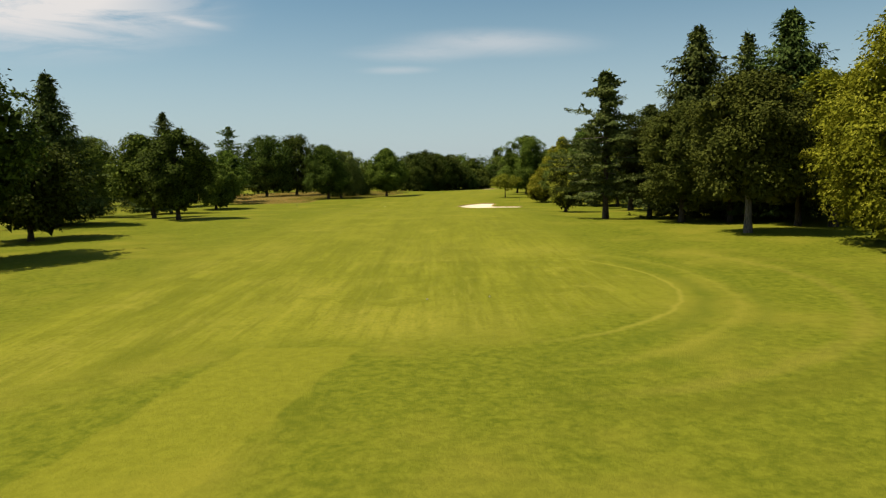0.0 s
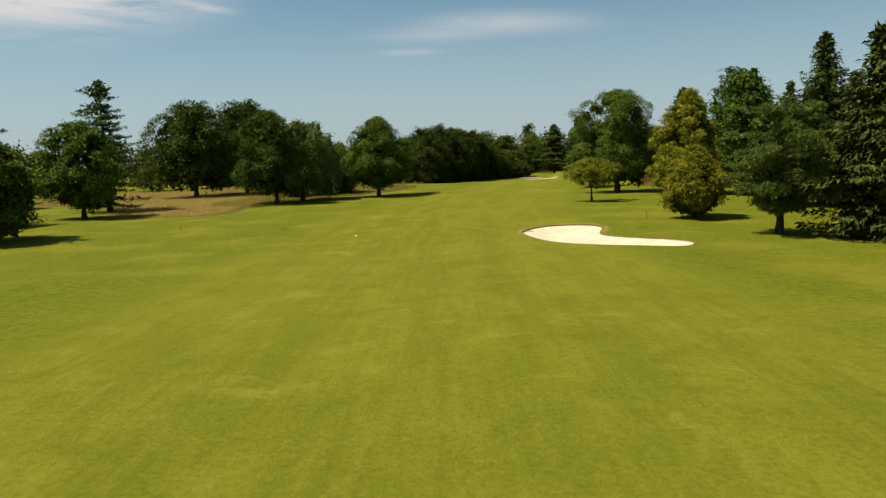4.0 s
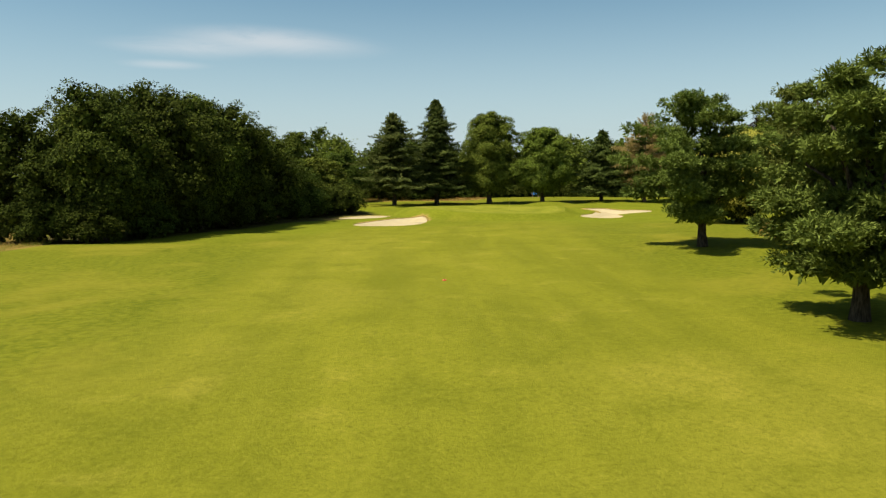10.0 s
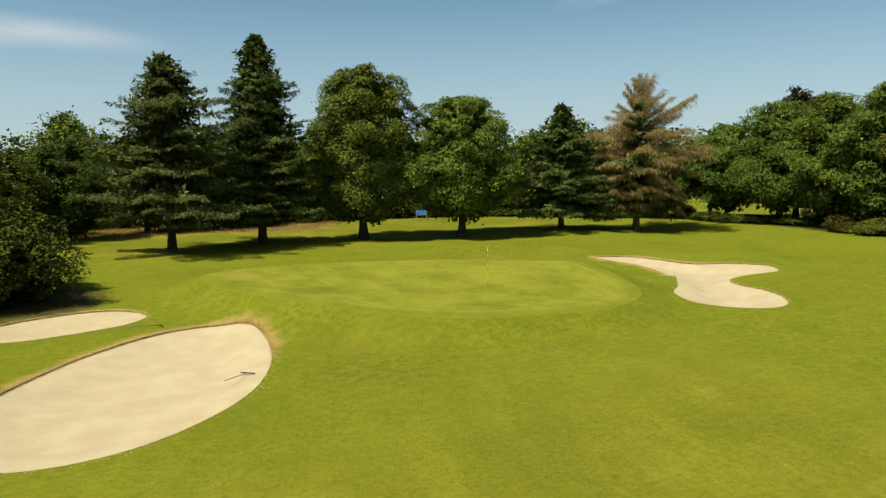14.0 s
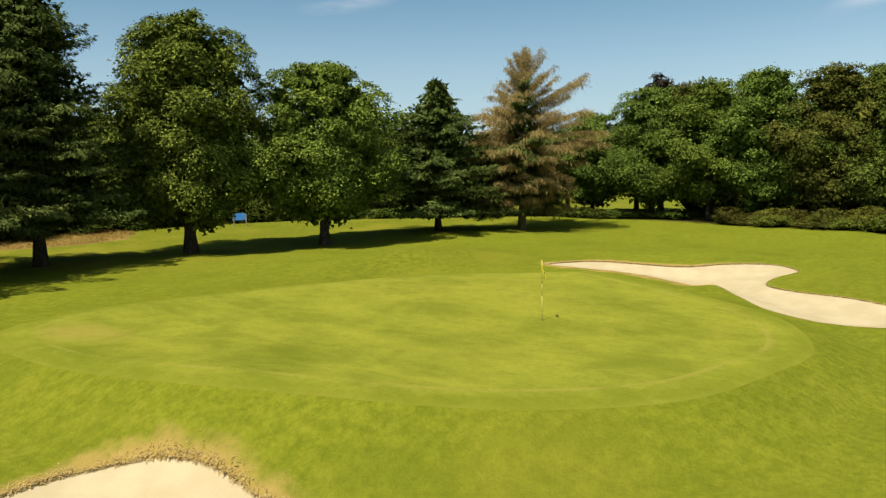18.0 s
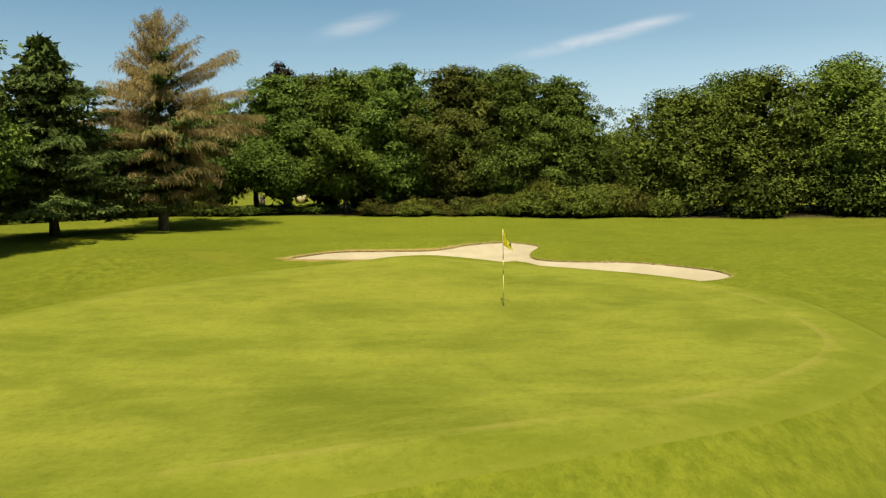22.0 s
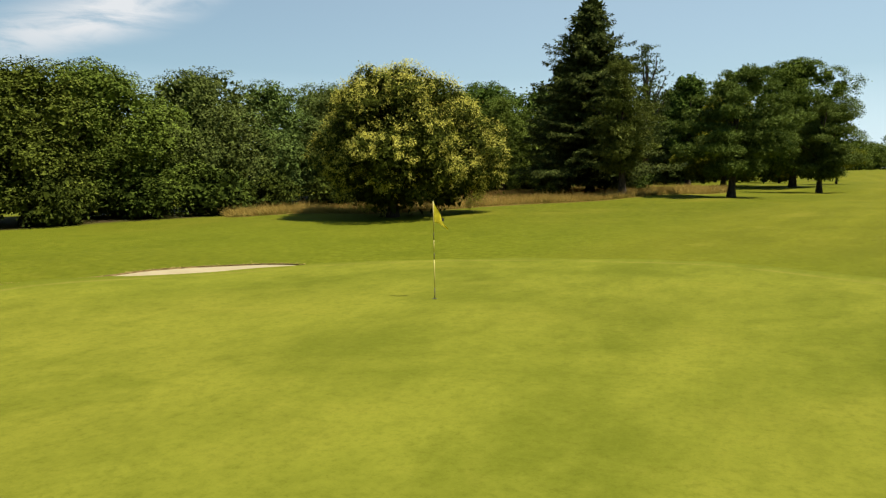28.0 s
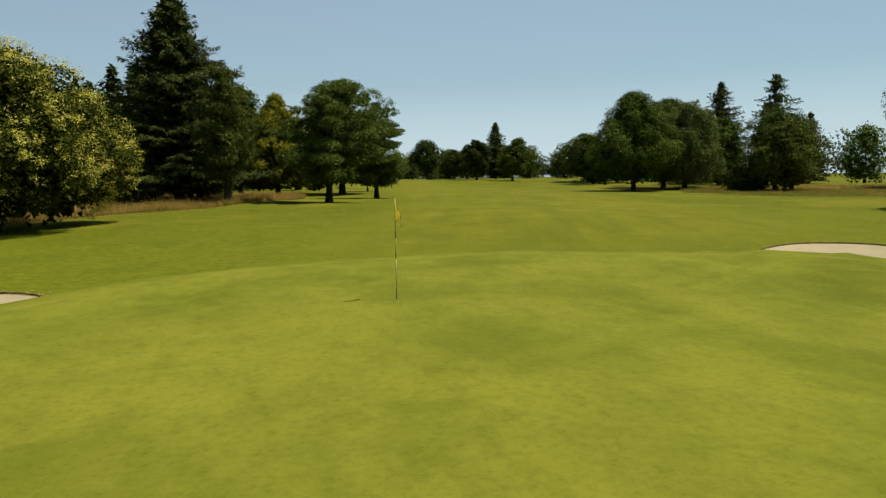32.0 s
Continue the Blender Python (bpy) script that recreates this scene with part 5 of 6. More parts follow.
# ---- woods: a few prototypes, copied ----
PROTO = {}
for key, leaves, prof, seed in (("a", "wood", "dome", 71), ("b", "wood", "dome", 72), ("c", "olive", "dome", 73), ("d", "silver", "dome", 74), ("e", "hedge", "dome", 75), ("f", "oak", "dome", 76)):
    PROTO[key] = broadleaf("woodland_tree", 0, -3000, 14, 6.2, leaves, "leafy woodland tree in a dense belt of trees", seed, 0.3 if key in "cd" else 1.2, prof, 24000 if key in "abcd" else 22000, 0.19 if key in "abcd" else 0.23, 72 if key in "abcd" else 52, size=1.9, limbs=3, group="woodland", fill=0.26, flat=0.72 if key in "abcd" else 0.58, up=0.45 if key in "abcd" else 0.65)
PROTO["t"] = broadleaf("woodland_tree", 0, -3000, 14, 6.2, "wood", "sycamore with a clear dark stem at the edge of the wood", 79, 3.6, "dome", 26000, 0.19, 60, size=1.75, limbs=6, group="woodland", fill=0.22, girth=0.34)
for key, leaves, seed in (("A", "wood", 171), ("B", "oak", 172), ("C", "olive", 173)):
    PROTO[key] = broadleaf("woodland_tree", 0, -3000, 14, 6.2, leaves, "leafy woodland tree at the far edge of the course", seed, 0.3, "dome", 5200, 0.52, 60, size=1.75, limbs=2, group="woodland", fill=0.1)
PROTO["s"] = broadleaf("shrub", 0, -3000, 3.2, 2.8, "shrub", "low bushy shrub at the foot of the woods", 77, 0.2, "dome", 6000, 0.15, 46, girth=0.08, limbs=2, group="shrubs")
PROTO["q"] = broadleaf("bramble", 0, -3000, 3.2, 2.8, "bronze", "sprawling brown-green brambles at the foot of the wood", 80, 0.1, "spread", 5000, 0.15, 40, 0.6, girth=0.05, limbs=4, group="shrubs", category="shrub")
PROTO["g"] = broadleaf("bush", 0, -3000, 4.6, 3.6, "hedge", "dense dark green bush at the edge of a thicket", 82, 0.2, "dome", 9000, 0.17, 40, 1.0, girth=0.08, limbs=3, group="shrubs", category="shrub", flat=0.62, up=0.6)
PROTO["h"] = broadleaf("shrub", 0, -3000, 4.6, 3.6, "hedge", "dark green bush at the edge of a thicket", 78, 0.2, "dome", 2400, 0.33, 46, girth=0.08, limbs=2, group="shrubs")
PROTO["k"] = conifer("woodland_spruce", 0, -3000, 16, 4.2, "spruce", "dark spruce in a dense belt of trees", 79, whorl=0.6, arms=7, fine=0.5, group="woodland")
FIRST = set(PROTO)
wr = np.random.default_rng(5)


def plant(key, x, y, high, wide=None):
    base = {"s": (3.2, 2.8), "q": (3.2, 2.8), "h": (4.6, 3.6), "g": (4.6, 3.6), "k": (16, 4.2)}.get(key, (14, 6.2))
    sz, sx = high / base[0], (wide / base[1] if wide else high / base[0])
    m = pose(x, y, gz(x, y), 0, 0, wr.uniform(0, 360)) @ Matrix.Diagonal((sx, sx * wr.uniform(0.92, 1.08), sz, 1))
    if key in FIRST:
        FIRST.discard(key)
        PROTO[key].matrix_basis = m
        return PROTO[key]
    return copy_thing(PROTO[key], m @ Matrix.Diagonal([1 / v for v in PROTO[key].scale] + [1]))


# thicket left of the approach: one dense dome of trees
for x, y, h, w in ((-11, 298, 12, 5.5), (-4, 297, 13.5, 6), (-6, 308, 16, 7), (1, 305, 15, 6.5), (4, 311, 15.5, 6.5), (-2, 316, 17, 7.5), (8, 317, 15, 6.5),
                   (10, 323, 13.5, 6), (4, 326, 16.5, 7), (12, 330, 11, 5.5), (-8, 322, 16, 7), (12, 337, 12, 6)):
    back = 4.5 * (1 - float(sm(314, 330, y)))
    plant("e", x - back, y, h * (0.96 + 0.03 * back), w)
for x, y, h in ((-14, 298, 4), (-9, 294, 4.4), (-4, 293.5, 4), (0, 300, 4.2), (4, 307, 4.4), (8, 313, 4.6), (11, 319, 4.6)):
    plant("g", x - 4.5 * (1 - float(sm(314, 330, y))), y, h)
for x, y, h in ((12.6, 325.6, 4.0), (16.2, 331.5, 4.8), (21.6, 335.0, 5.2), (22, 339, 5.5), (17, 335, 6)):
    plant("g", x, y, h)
plant("f", -9.5, 299.5, 13.8, 4.8)
plant("f", 0.5, 312.5, 16.6, 5.2)
plant("f", 18, 340, 9.5, 6.5)
plant("f", 10, 345, 10.5, 7)
broadleaf("sycamore_tree", 18, 367.7, 15.4, 6.4, "wood", "broad dark green sycamore standing behind the thicket", 83, 1.6, "dome", 30000, 0.24, 56, 1.8, flat=0.6, up=0.6)
# trees behind the row, round to the wood at the right of the green
for i, (x, y, h) in enumerate(((24, 384, 10), (30, 402, 12), (42, 404, 12), (52, 400, 12.5), (62, 398, 12), (72, 396, 12.5), (82, 393, 13), (92, 388, 13), (100, 381, 14),
                               (108, 373, 14), (18, 398, 14), (8, 384, 17), (-4, 392, 19), (14, 412, 18), (34, 420, 17), (56, 418, 16), (78, 412, 16), (98, 402, 16.5), (116, 388, 17))):
    plant("ABCABC"[i % 6], x, y, h)
# sycamores at the north edge: crowns in layered pads, light above and dark between
SYCAMORE = "tall sycamore with layered leafy boughs at the edge of the wood"
for i, (x, y, h, r, leaves, low) in enumerate((
        (99.5, 352, 10.5, 5.4, "wood", 2.0), (103, 345, 12.8, 6.2, "wood", 2.2), (102.5, 337.5, 15.2, 6.4, "wood", 2.6), (102, 331, 15.4, 6.2, "lime", 2.8),
        (101.5, 325, 15.9, 5.8, "wood", 2.0), (102, 319.2, 16.0, 6.0, "bronze", 1.8), (100.5, 313.5, 15.8, 5.8, "wood", 1.6), (100.5, 308, 14.4, 5.6, "wood", 1.2),
        (107, 334.5, 15.6, 5.6, "bronze", 2.6), (108, 327.5, 16.4, 6.0, "lime", 2.6), (108.5, 316, 16.2, 6.4, "wood", 1.6))):
    broadleaf("sycamore_tree", x, y, h, r, leaves, SYCAMORE if leaves != "lime" else "tall yellow-green sycamore at the edge of the wood", 300 + i, low * 0.5, "full", 38000, 0.20, 52, 1.95,
              girth=0.30, limbs=9, group="sycamores by the green", fill=0.24, flat=0.5, up=0.65)
broadleaf("copper_sycamore", 107.5, 338.2, 16.8, 3.8, "copper", "dark copper-leaved sycamore rising behind green ones", 312, 5.0, "dome", 14000, 0.22, 36, 1.4, group="sycamores by the green", flat=0.55)
for x, y, h in ((106.5, 350, 11), (112, 343, 12)):
    plant("t", x, y, h, 6.4)
for x, y, h in ((104.5, 317.5, 1.9), (104.5, 321.5, 2.4), (105, 325.5, 2.6), (105.5, 329.5, 2.4), (106, 333.5, 2.2), (105, 312.5, 3.0)):
    plant("h", x, y, h)
for x, y, h in ((113, 334, 13), (114, 326, 13.5), (112, 320, 13), (113, 311, 13), (106, 305, 10)):
    plant("e", x, y, h, 5.6)
for i, (x, y, h, w) in enumerate(((95.6, 297.8, 12.0, 5.8), (93, 291, 13.2, 6.4), (91, 283.5, 12.9, 6.4), (101, 290, 14, 6.4), (98, 280, 14.8, 7.0), (89, 275, 13.7, 6), (92, 268, 15, 7), (88, 262, 14.2, 6.2),
                                  (84, 255, 13.6, 6.5), (80, 247, 14.2, 6.4), (90, 246, 15.2, 7.5), (76, 239, 14.8, 6.5), (84, 232, 16.2, 7), (72, 229, 16, 6.5), (66, 216, 16, 6.5),
                                  (76, 216, 17, 7), (62, 202, 15, 6.5), (58, 188, 15, 6.5), (56, 172, 14, 6.5), (52, 158, 14, 6), (66, 240, 12.5, 5), (107, 300, 8.5, 5.5))):
    plant("CCACBACCBA"[i % 10] if y < 218 else "d" if 245 < y < 276 else "cccaccccad"[i % 10], x, y, h * 1.06, w * 1.2)
# undergrowth along the foot of the wood: low brambles, then a taller olive mound
for i in range(34):
    t = i / 33
    x, y = 98.4 - 5.9 * t + wr.uniform(-1.1, 1.1), 328 - 28 * t + wr.uniform(-0.5, 0.5)
    mound = float(sm(317, 312, y) * sm(299, 305, y))
    plant("s" if wr.random() < 0.5 + 0.4 * mound else "q", x + 0.8 * mound, y, wr.uniform(0.6, 1.9) + wr.uniform(1.2, 2.4) * mound, wr.uniform(1.3, 2.5) + 0.6 * mound)
for i in range(10):
    plant("h", 100.2 + 1.4 * math.sin(i) + 0.1 * i, 353 - 2.1 * i, wr.uniform(0.7, 1.3), 2.4)
for x, y, h in ((72, 246, 4.0), (68, 238, 3.8), (75, 254, 4.2), (64, 231, 3.8), (79, 263, 4.2), (104, 352, 1.8), (88.5, 292, 4), (86, 285, 3.8), (83, 279, 4.5), (50, 250, 3.5), (55, 260, 3.0), (48, 245, 2.6), (84, 268, 4)):
    plant("h", x, y, h)
for x, y, h in ((60, 232, 17), (64, 224, 16), (56, 214, 18), (52, 200, 16), (48, 180, 16), (46, 165, 15), (48, 140, 17), (50, 122, 18), (50, 92, 20), (48, 70, 19)):
    plant("k", x, y, h)
# trees and undergrowth close behind the row, their shade put into dark thicket leaves
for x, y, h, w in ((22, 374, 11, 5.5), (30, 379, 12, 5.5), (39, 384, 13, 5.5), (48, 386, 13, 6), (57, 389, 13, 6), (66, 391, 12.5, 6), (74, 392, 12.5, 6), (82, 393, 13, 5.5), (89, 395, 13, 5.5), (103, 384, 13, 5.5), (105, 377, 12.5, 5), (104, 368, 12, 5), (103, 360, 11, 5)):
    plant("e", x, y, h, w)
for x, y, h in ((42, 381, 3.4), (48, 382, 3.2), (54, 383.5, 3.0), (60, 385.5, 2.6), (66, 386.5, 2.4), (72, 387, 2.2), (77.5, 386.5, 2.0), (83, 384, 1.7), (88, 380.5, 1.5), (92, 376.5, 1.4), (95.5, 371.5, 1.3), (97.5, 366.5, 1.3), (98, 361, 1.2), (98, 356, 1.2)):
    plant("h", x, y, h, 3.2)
# hedge at the foot of the trees behind the row
for i in range(27):
    t = i / 26
    x, y = 20 + 92 * t, 386 + 8 * math.sin(math.pi * t) - 20 * t * t
    if not 32 < x < 62:
        plant("h", x, y + wr.uniform(-1, 1), wr.uniform(2.6, 4.2))
    else:
        plant("h", x, y + 6 + wr.uniform(-1, 1), wr.uniform(3.0, 4.4))
# trees left of the fairway beyond the tall grass, and at the far end behind the start
for i, (x, y, h) in enumerate(((-92, 230, 13), (-104, 250, 12), (-112, 280, 13), (-100, 320, 15), (-86, 338, 15), (-76, 346, 15.5), (-66, 352, 15), (-56, 358, 15.5), (-46, 364, 15), (-36, 366, 14.5), (-27, 368, 14), (-18, 364, 14), (-48, 300, 8),
                               (-8, 372, 14), (-86, 160, 13), (-90, 140, 14), (-82, 118, 13), (-76, 100, 13), (-70, 82, 13), (-68, 62, 14), (-60, 40, 14), (-72, 176, 12), (-100, 205, 14),
                               (-58, 18, 14), (-66, -4, 15), (-40, -20, 13), (-24, -34, 14), (52, 40, 15), (46, 22, 14), (56, 4, 15), (40, -24, 14))):
    plant("ABCABA"[i % 6], x, y, h)
for x, y, h in ((-46, 30, 15), (-44, 8, 13), (-84, 204, 16), (-70, 145, 15), (30, -16, 16)):
    plant("k", x, y, h)


# row of trees behind the first tee
for i in range(17):
    plant("ABCBAC"[i % 6], -84 + 10.5 * i + wr.uniform(-2, 2), -52 + wr.uniform(-8, 6) + 0.12 * abs(i - 8), wr.uniform(11, 15.5), wr.uniform(6.5, 7.5))

for i in range(28):
    plant("CABACB"[i % 6], -195 + 10.5 * i + wr.uniform(-2, 2), -74 + wr.uniform(-4, 4), wr.uniform(9, 12), wr.uniform(7.0, 8.0))


# small group beyond the willow
for key, x, y, h, w in (("b", -31, 250, 12.5, 5.6), ("a", -37, 247, 12, 5.4), ("f", -27, 256, 10, 4.6)):
    plant(key, x, y, h, w)
for x, y, h in ((-30, 244, 4.0), (-35, 241, 3.6), (-26, 250, 3.4)):
    plant("h", x, y, h)


# distant belt of trees all round: one mass of leaf clumps
def belt(rng, count, spots):
    lobes = []
    for x, y, r, h in spots:
        z0 = gz(x, y)
        for j in range(count):
            a, u = rng.uniform(0, 6.28), rng.random() ** 0.8
            rr = r * (1 - 0.5 * u ** 2) * rng.uniform(0.6, 1.0)
            lobes.append((x + rr * math.cos(a), y + rr * math.sin(a), z0 + h * (0.08 + 0.84 * u), h * 0.16))
    return np.array(lobes)


br = np.random.default_rng(9)
spots = []
for ring, (rx, ry, n) in enumerate(((250, 330, 118), (285, 365, 118))):
    for i in range(n):
        a = 2 * math.pi * (i + br.uniform(-0.3, 0.3)) / n
        spots.append((20 + rx * math.cos(a) * br.uniform(0.93, 1.07), 150 + ry * math.sin(a) * br.uniform(0.95, 1.05), br.uniform(6, 9), br.uniform(13, 19) + 3 * ring))
lb = belt(br, 14, spots)
v = leaf_cloud(br, lb, 120000, 1.3, fill=0.0, axis_mid=0, pull=1.0)
tagged(piece("far_woods", mesh_from("far_woods", v, trios(len(v) // 3), LEAF["wood"])), "distant belt of green woodland round the course", "woodland", kind="stuff")
broadleaf("lombardy_poplar", 41.8, 500, 23.5, 3.6, "wood", "tall narrow poplar far beyond the woods", 81, 1.5, "tall", 4000, 0.9, 40)


# ---- unmown fescue ----
def meadow(poly, density, seed, leaves, label, tall=(0.3, 0.65), edge=0.0):
    rng = np.random.default_rng(seed)
    lo, hi = poly.min(0), poly.max(0)
    n = int((hi - lo).prod() * density)
    p = rng.uniform(lo, hi, (n, 2))
    p = p[inside(poly, *p.T)]
    if edge:
        p = p[edge_distance(poly, *p.T) < edge]
    clump = np.sin(p[:, 0] * 0.9 + 2 * np.sin(p[:, 1] * 0.37)) * np.sin(p[:, 1] * 0.7 + 1.7 * np.sin(p[:, 0] * 0.29))
    n = len(p)
    ln = rng.uniform(*tall, n) * (0.85 + 0.3 * clump)
    b = np.column_stack([p, g(*p.T) - 0.03])
    way = np.column_stack([rng.normal(0.1, 0.5, n), rng.normal(0, 0.5, n), np.ones(n)])
    v = blades(b, np.column_stack([rng.normal(0, 1, (n, 2)), rng.uniform(0.3, 1.4, n)]), way, ln, rng.uniform(0.014, 0.04, n))
    ob = piece(leaves + "_grass", mesh_from("meadow", v, trios(n), LEAF[leaves]))
    return tagged(ob, label, "tall grass", kind="stuff")


meadow(TALL[0], 12, 101, "fescue", "tall dry reddish fescue along the fairway edge")
meadow(TALL[0], 5, 102, "sedge", "greenish tall grass among dry fescue", (0.25, 0.6))
meadow(TALL[1], 20, 103, "fescue", "tall dry reddish fescue under the spruces")
meadow(TALL[1], 18, 104, "sedge", "greenish tall grass among dry fescue", (0.25, 0.6))
meadow(TALL[3], 25, 105, "fescue", "strip of tall dry grass behind the trees")
meadow(TALL[3], 15, 106, "sedge", "greenish tall grass behind the trees", (0.25, 0.6))


meadow(TALL[0], 26, 107, "sedge", "taller fringe of green grass along the fescue", (0.3, 0.65), 2.5)
meadow(TALL[1], 95, 108, "fescue", "taller fringe of dry grass round the spruces", (0.6, 1.3), 3.0)
meadow(TALL[1], 60, 109, "sedge", "taller fringe of green grass round the spruces", (0.3, 0.65), 3.0)
meadow(closed_curve([(-37, 214), (-35, 224), (-24.5, 236.5), (-12.5, 259), (-12.5, 276), (-24, 284), (-40, 252), (-48, 226)]), 28, 110, "sedge", "greener tall grass beyond the chestnut tree", (0.3, 0.65))


# ---- small things ----
DARKBAND = paint("dark_band", (0.10, 0.085, 0.035), 0.5)
HANDLE = paint("dark_handle", (0.10, 0.09, 0.07), 0.5)
OLIVE = paint("olive_plastic", (0.075, 0.08, 0.02), 0.7)

def box(bm, sx, sy, sz, m, bevel=0.0):
    made = bmesh.ops.create_cube(bm, size=1.0, matrix=m @ Matrix.Diagonal((sx, sy, sz, 1)))
    if bevel:
        es = list({e for v in made["verts"] for e in v.link_edges})
        bmesh.ops.bevel(bm, geom=es, offset=bevel, segments=2, affect="EDGES")


def rod(bm, a, b, r0, r1=None, sides=8):
    v, f = tube([a, (np.array(a) + np.array(b)) / 2, b], [r0, (r0 + (r1 or r0)) / 2, r1 or r0], sides)
    vs = [bm.verts.new(p) for p in v]
    for q in f:
        bm.faces.new([vs[i] for i in q])
    bm.faces.new(vs[:sides][::-1])
    bm.faces.new(vs[-sides:])


# flagstick: banded pole, hanging yellow flag, cup
FX, FY = 44.96, 320.03
FZ = gz(FX, FY)
flag = thing("flagstick", pose(FX, FY, FZ), "banded yellow flagstick with a hanging yellow flag in the hole", "golf flag")
marks = (-0.12, 0.24, 0.86, 1.0, 1.29, 1.44, 2.13)
for i, (z0, z1) in enumerate(zip(marks[:-1], marks[1:])):
    bm = bmesh.new()
    rod(bm, (0, 0, z0), (0, 0, z1), 0.0105, 0.0105, 10)
    part("pole_band", bm, DARKBAND if i % 2 == 0 and i < 5 else STICK, flag, "black band" if i % 2 == 0 and i < 5 else "", True)
bm = bmesh.new()
cols, rows_ = 10, 12
vs = []
for i in range(cols + 1):
    for j in range(rows_ + 1):
        u, w = i / cols, j / rows_
        # the free end sags, so that the cloth hangs in folds close to the pole
        out = 0.012 + 0.36 * u * (0.62 + 0.38 * w)
        down = 0.01 + 0.42 * w * (1 - 0.55 * u) + 0.42 * u ** 1.15
        fold = 0.05 * math.sin(u * 8 + w * 2) * u
        d = Vector((-0.64, -0.77, 0))
        s = Vector((0.77, -0.64, 0))
        vs.append(bm.verts.new(d * out + s * fold + Vector((0, 0, 2.11 - down))))
for i in range(cols):
    for j in range(rows_):
        k0 = i * (rows_ + 1) + j
        bm.faces.new((vs[k0], vs[k0 + 1], vs[k0 + rows_ + 2], vs[k0 + rows_ + 1]))
bmesh.ops.solidify(bm, geom=bm.faces[:], thickness=0.003)
cloth = part("flag", bm, YELLOW, flag, "yellow cloth flag with a dark mark", True)
bm = bmesh.new()
box(bm, 0.05, 0.012, 0.06, pose(-0.15, -0.18, 1.72, 0, 0, 50))
part("mark", bm, BLACK, cloth)
bm = bmesh.new()
bmesh.ops.create_circle(bm, cap_ends=True, radius=0.054, segments=24, matrix=pose(0, 0, 0.004))
part("cup", bm, BLACK, flag, "dark round hole")


def sand_drop(x, y):
    key = min(BUNKERS, key=lambda k: np.hypot(*(BUNKERS[k].mean(0) - (x, y))))
    if not inside(BUNKERS[key], x, y):
        return 0.0
    return float((0.10 if key == "first" else 0.05) + 0.32 * sm(0.0, 2.4, edge_distance(BUNKERS[key], x, y)))


def rake(x, y, heading, label):
    ob = thing("bunker_rake", pose(x, y, gz(x, y) - sand_drop(x, y) + 0.01, 0, 0, heading), label, "rake")
    bm = bmesh.new()
    rod(bm, (0, 0, 0.07), (0, -1.55, 0.22), 0.014, 0.012)
    part("handle", bm, HANDLE, ob, "", True)
    bm = bmesh.new()
    box(bm, 0.62, 0.045, 0.035, pose(0, 0, 0.07), 0.008)
    part("head", bm, BLACK, ob)
    for i in range(9):
        bm = bmesh.new()
        rod(bm, (-0.28 + 0.07 * i, 0, 0.06), (-0.28 + 0.07 * i, 0.015, -0.02), 0.009, 0.005, 6)
        part("tooth", bm, BLACK, ob)
    return ob


rake(6.4, 164.9, -42, "dark bunker rake lying on white sand at the edge")
rake(29.1, 314.2, -49, "dark bunker rake lying on sand")
rake(28.1, 324.3, -85, "dark bunker rake lying at the bunker edge")


def disc(name, x, y, material, label, r=0.14, h=0.05):
    ob = thing(name, pose(x, y, gz(x, y)), label, "course marker")
    bm = bmesh.new()
    bmesh.ops.create_cone(bm, cap_ends=True, segments=20, radius1=r, radius2=r * 0.82, depth=h, matrix=pose(0, 0, h / 2))
    part("plate", bm, material, ob, "", True)
    bm = bmesh.new()
    bmesh.ops.create_cone(bm, cap_ends=True, segments=12, radius1=r * 0.3, radius2=r * 0.25, depth=0.02, matrix=pose(0, 0, h + 0.008))
    part("knob", bm, BLACK, ob)
    return ob


DULL = paint("faded_plastic", (0.30, 0.29, 0.17), 0.7)
disc("distance_marker", -12.0, 164.0, WHITE, "white distance plate set in the fairway", 0.15)
disc("tee_marker", 0.3, 32.9, DULL, "small dull marker on the grass", 0.05, 0.06)
disc("tee_marker", 3.4, 32.9, DULL, "small dull marker on the grass", 0.05, 0.06)
disc("distance_marker", 14.6, 258.1, RED, "red distance plate set in the fairway", 0.13)
disc("distance_marker", -3.5, 202.7, paint("faded_blue", (0.10, 0.16, 0.24)), "faded blue-grey distance plate set in the fairway", 0.11)
disc("sprinkler_cover", 3.3, 213.9, OLIVE, "dull olive sprinkler cover in the fairway", 0.15, 0.012)


def stake(x, y, material, label, h=0.75):
    ob = thing("marker_stake", pose(x, y, gz(x, y)), label, "stake")
    bm = bmesh.new()
    rod(bm, (0, 0, -0.1), (0.01, 0, h), 0.03, 0.026)
    part("post", bm, material, ob)
    bm = bmesh.new()
    rod(bm, (0.01, 0, h), (0.01, 0, h + 0.05), 0.032, 0.015)
    part("cap", bm, WHITE, ob)


stake(-35.1, 176.2, BLACK, "short dark stake at the fairway edge")
stake(20.4, 171.8, BLACK, "thin dark stake near the bunker", 1.0)

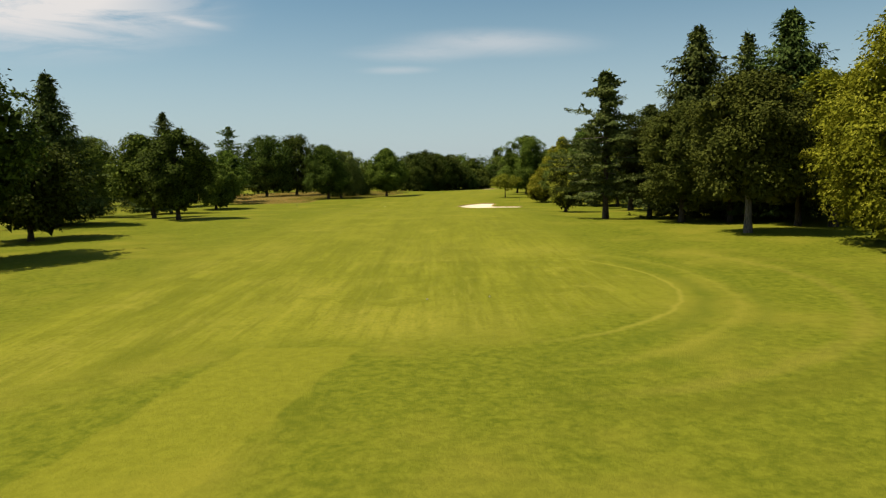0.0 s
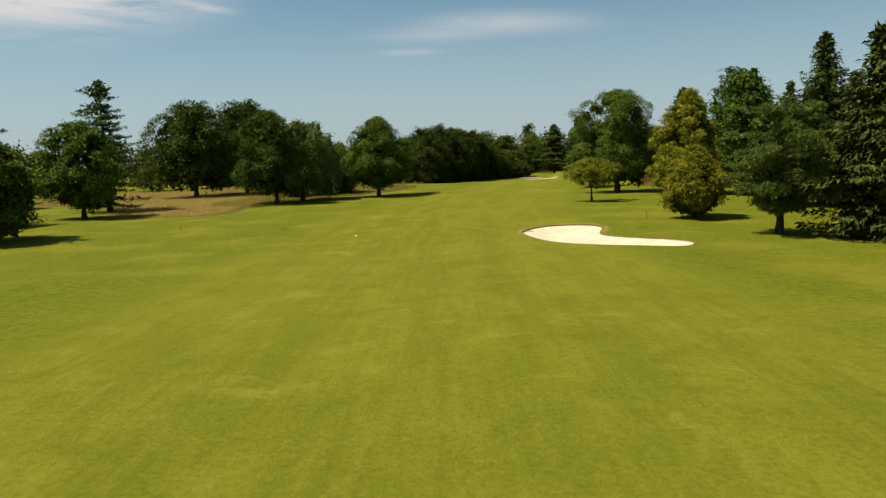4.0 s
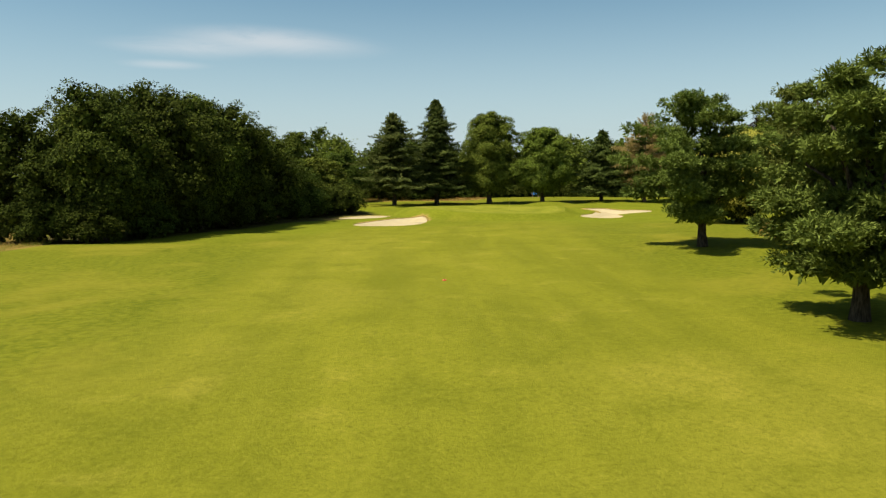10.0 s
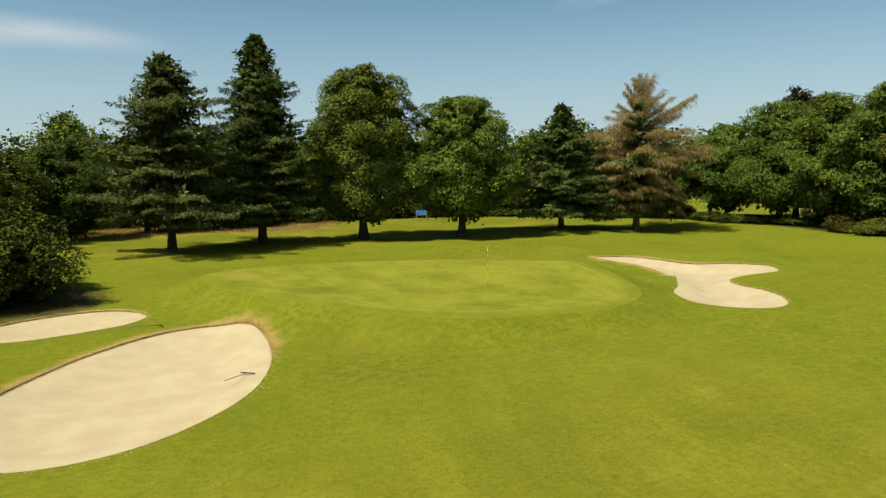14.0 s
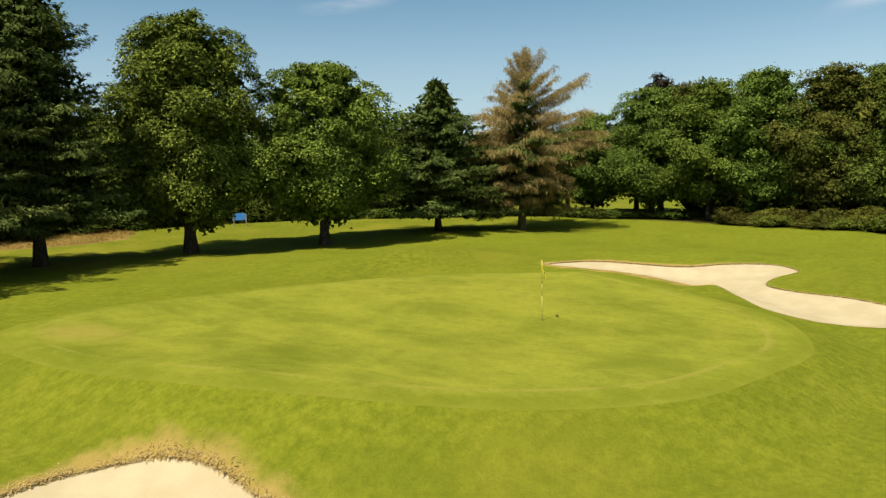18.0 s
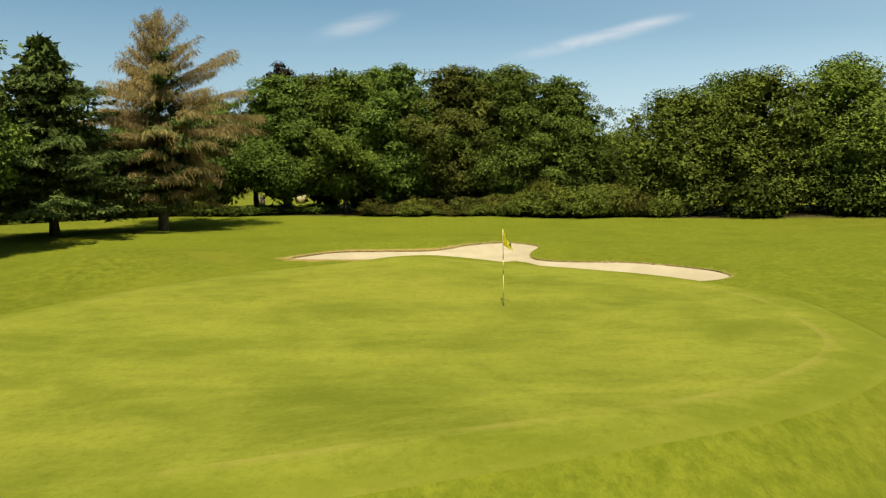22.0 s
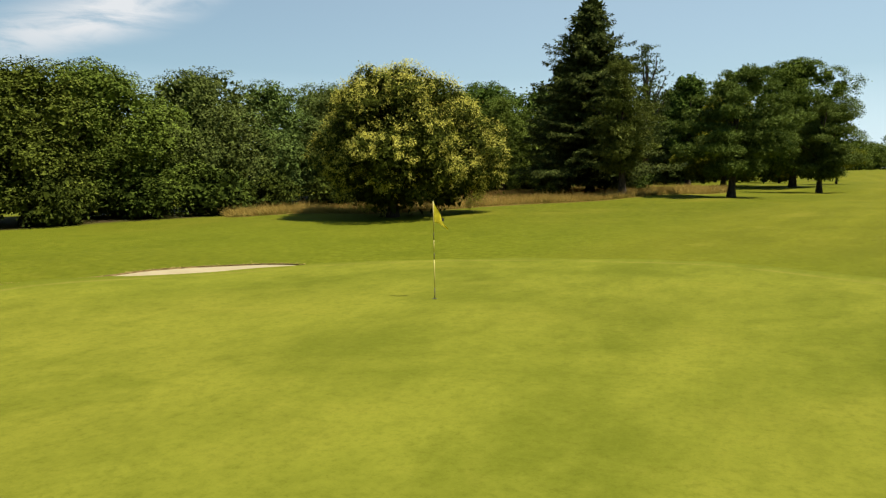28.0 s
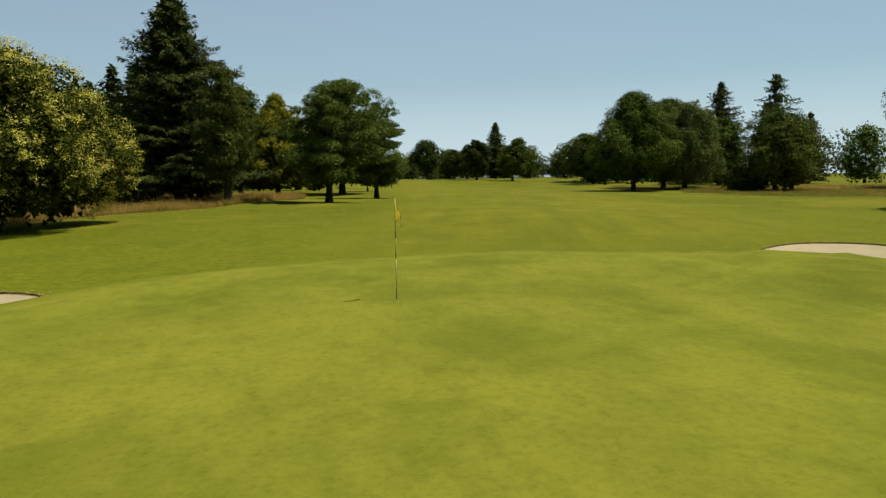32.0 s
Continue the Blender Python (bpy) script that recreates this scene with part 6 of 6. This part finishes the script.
# tee sign: blue board on two posts behind the row of trees
SX, SY = 76.7, 378.4
sign = thing("tee_sign", pose(SX, SY, gz(SX, SY), 0, 0, 150) @ Matrix.Diagonal((1.3, 1, 1.1, 1)), "blue board with a pale panel on two posts beyond the trees", "sign")
for sx in (-0.55, 0.55):
    bm = bmesh.new()
    box(bm, 0.09, 0.09, 1.35, pose(sx, 0, 0.62), 0.01)
    part("post", bm, WOODPAINT, sign)
bm = bmesh.new()
outline = [(-0.66, 0.66), (0.66, 0.66)] + [(0.66 * math.cos(math.pi * q / 10), 1.22 + 0.20 * math.sin(math.pi * q / 10)) for q in range(11)]
face = bm.faces.new([bm.verts.new((px, -0.095, pz)) for px, pz in outline])
bm.normal_update()
bmesh.ops.solidify(bm, geom=[face], thickness=0.05)
board = part("board", bm, BLUE, sign, "blue painted board")
bm = bmesh.new()
box(bm, 0.62, 0.012, 0.13, pose(0.05, -0.105, 0.86))
part("panel", bm, WHITE, board, "pale bar of unreadable writing")
bm = bmesh.new()
bmesh.ops.create_cone(bm, cap_ends=True, segments=20, radius1=0.10, radius2=0.10, depth=0.012, matrix=pose(0, -0.105, 1.18, 90))
part("emblem", bm, WHITE, board, "small pale round emblem")

# garden wall far behind the row of trees
wall = thing("garden_wall", pose(97.5, 382.5, gz(97.5, 382.5), 0, 0, -52), "pale rendered garden wall half hidden behind the trees", "wall")
bm = bmesh.new()
box(bm, 15.0, 0.3, 3.0, pose(0, 0, 1.2), 0.02)
part("wall_face", bm, PLASTER, wall)
for i in range(10):
    bm = bmesh.new()
    box(bm, 1.49, 0.42, 0.09, pose(-6.75 + 1.5 * i, 0, 2.745), 0.015)
    part("coping_stone", bm, WOODPAINT, wall)

# pale cottage beyond the wood, glimpsed between the trees
cottage = thing("cottage", pose(131, 315.0, gz(131, 315.0), 0, 0, 78), "white-walled cottage with a grey roof beyond the wood", "house")
bm = bmesh.new()
box(bm, 6.0, 11.0, 3.4, pose(0, 0, 1.5), 0.03)
part("wall", bm, WHITE, cottage, "white rendered wall")
bm = bmesh.new()
vs = [bm.verts.new(p) for p in ((-3.4, -5.9, 3.15), (3.4, -5.9, 3.15), (0, -5.9, 5.6), (-3.4, 5.9, 3.15), (3.4, 5.9, 3.15), (0, 5.9, 5.6))]
for q in ((0, 1, 2), (5, 4, 3), (0, 2, 5, 3), (2, 1, 4, 5), (1, 0, 3, 4)):
    bm.faces.new([vs[i] for i in q])
part("roof", bm, STEEL, cottage, "grey slate roof")
for wy in (-3.4, 0.0, 3.4):
    bm = bmesh.new()
    box(bm, 0.06, 1.2, 1.1, pose(-3.02, wy, 1.7), 0.01)
    win = part("window", bm, WOODPAINT, cottage, "small window")
    bm = bmesh.new()
    box(bm, 0.02, 1.0, 0.9, pose(-3.06, wy, 1.7))
    part("pane", bm, GLASS, win, "dark pane")

# round straw bales in the field beyond the wood
STRAW = paint("pale_straw", (0.36, 0.30, 0.13), 0.95)


def bale(x, y, heading):
    ob = thing("straw_bale", pose(x, y, gz(x, y), 0, 0, heading), "round pale straw bale in the field beyond the wood", "bale", "bales in the field")
    bm = bmesh.new()
    bmesh.ops.create_cone(bm, cap_ends=True, segments=28, radius1=0.74, radius2=0.74, depth=1.25, matrix=pose(0, 0, 0.72, 90))
    es = [e for e in bm.edges if e.calc_face_angle(0) > 1.0]
    bmesh.ops.bevel(bm, geom=es, offset=0.09, segments=2, affect="EDGES")
    part("roll", bm, STRAW, ob, "", True)
    for wy in (-0.3, 0.3):
        bm = bmesh.new()
        bmesh.ops.create_cone(bm, cap_ends=False, segments=28, radius1=0.755, radius2=0.755, depth=0.05, matrix=pose(0, wy, 0.72, 90))
        part("twine_wrap", bm, WOODPAINT, ob)


for bx, by, turn in ((121.5, 344.8, 20), (123.0, 336.0, 75), (131.0, 341.0, 50)):
    bale(bx, by, turn)
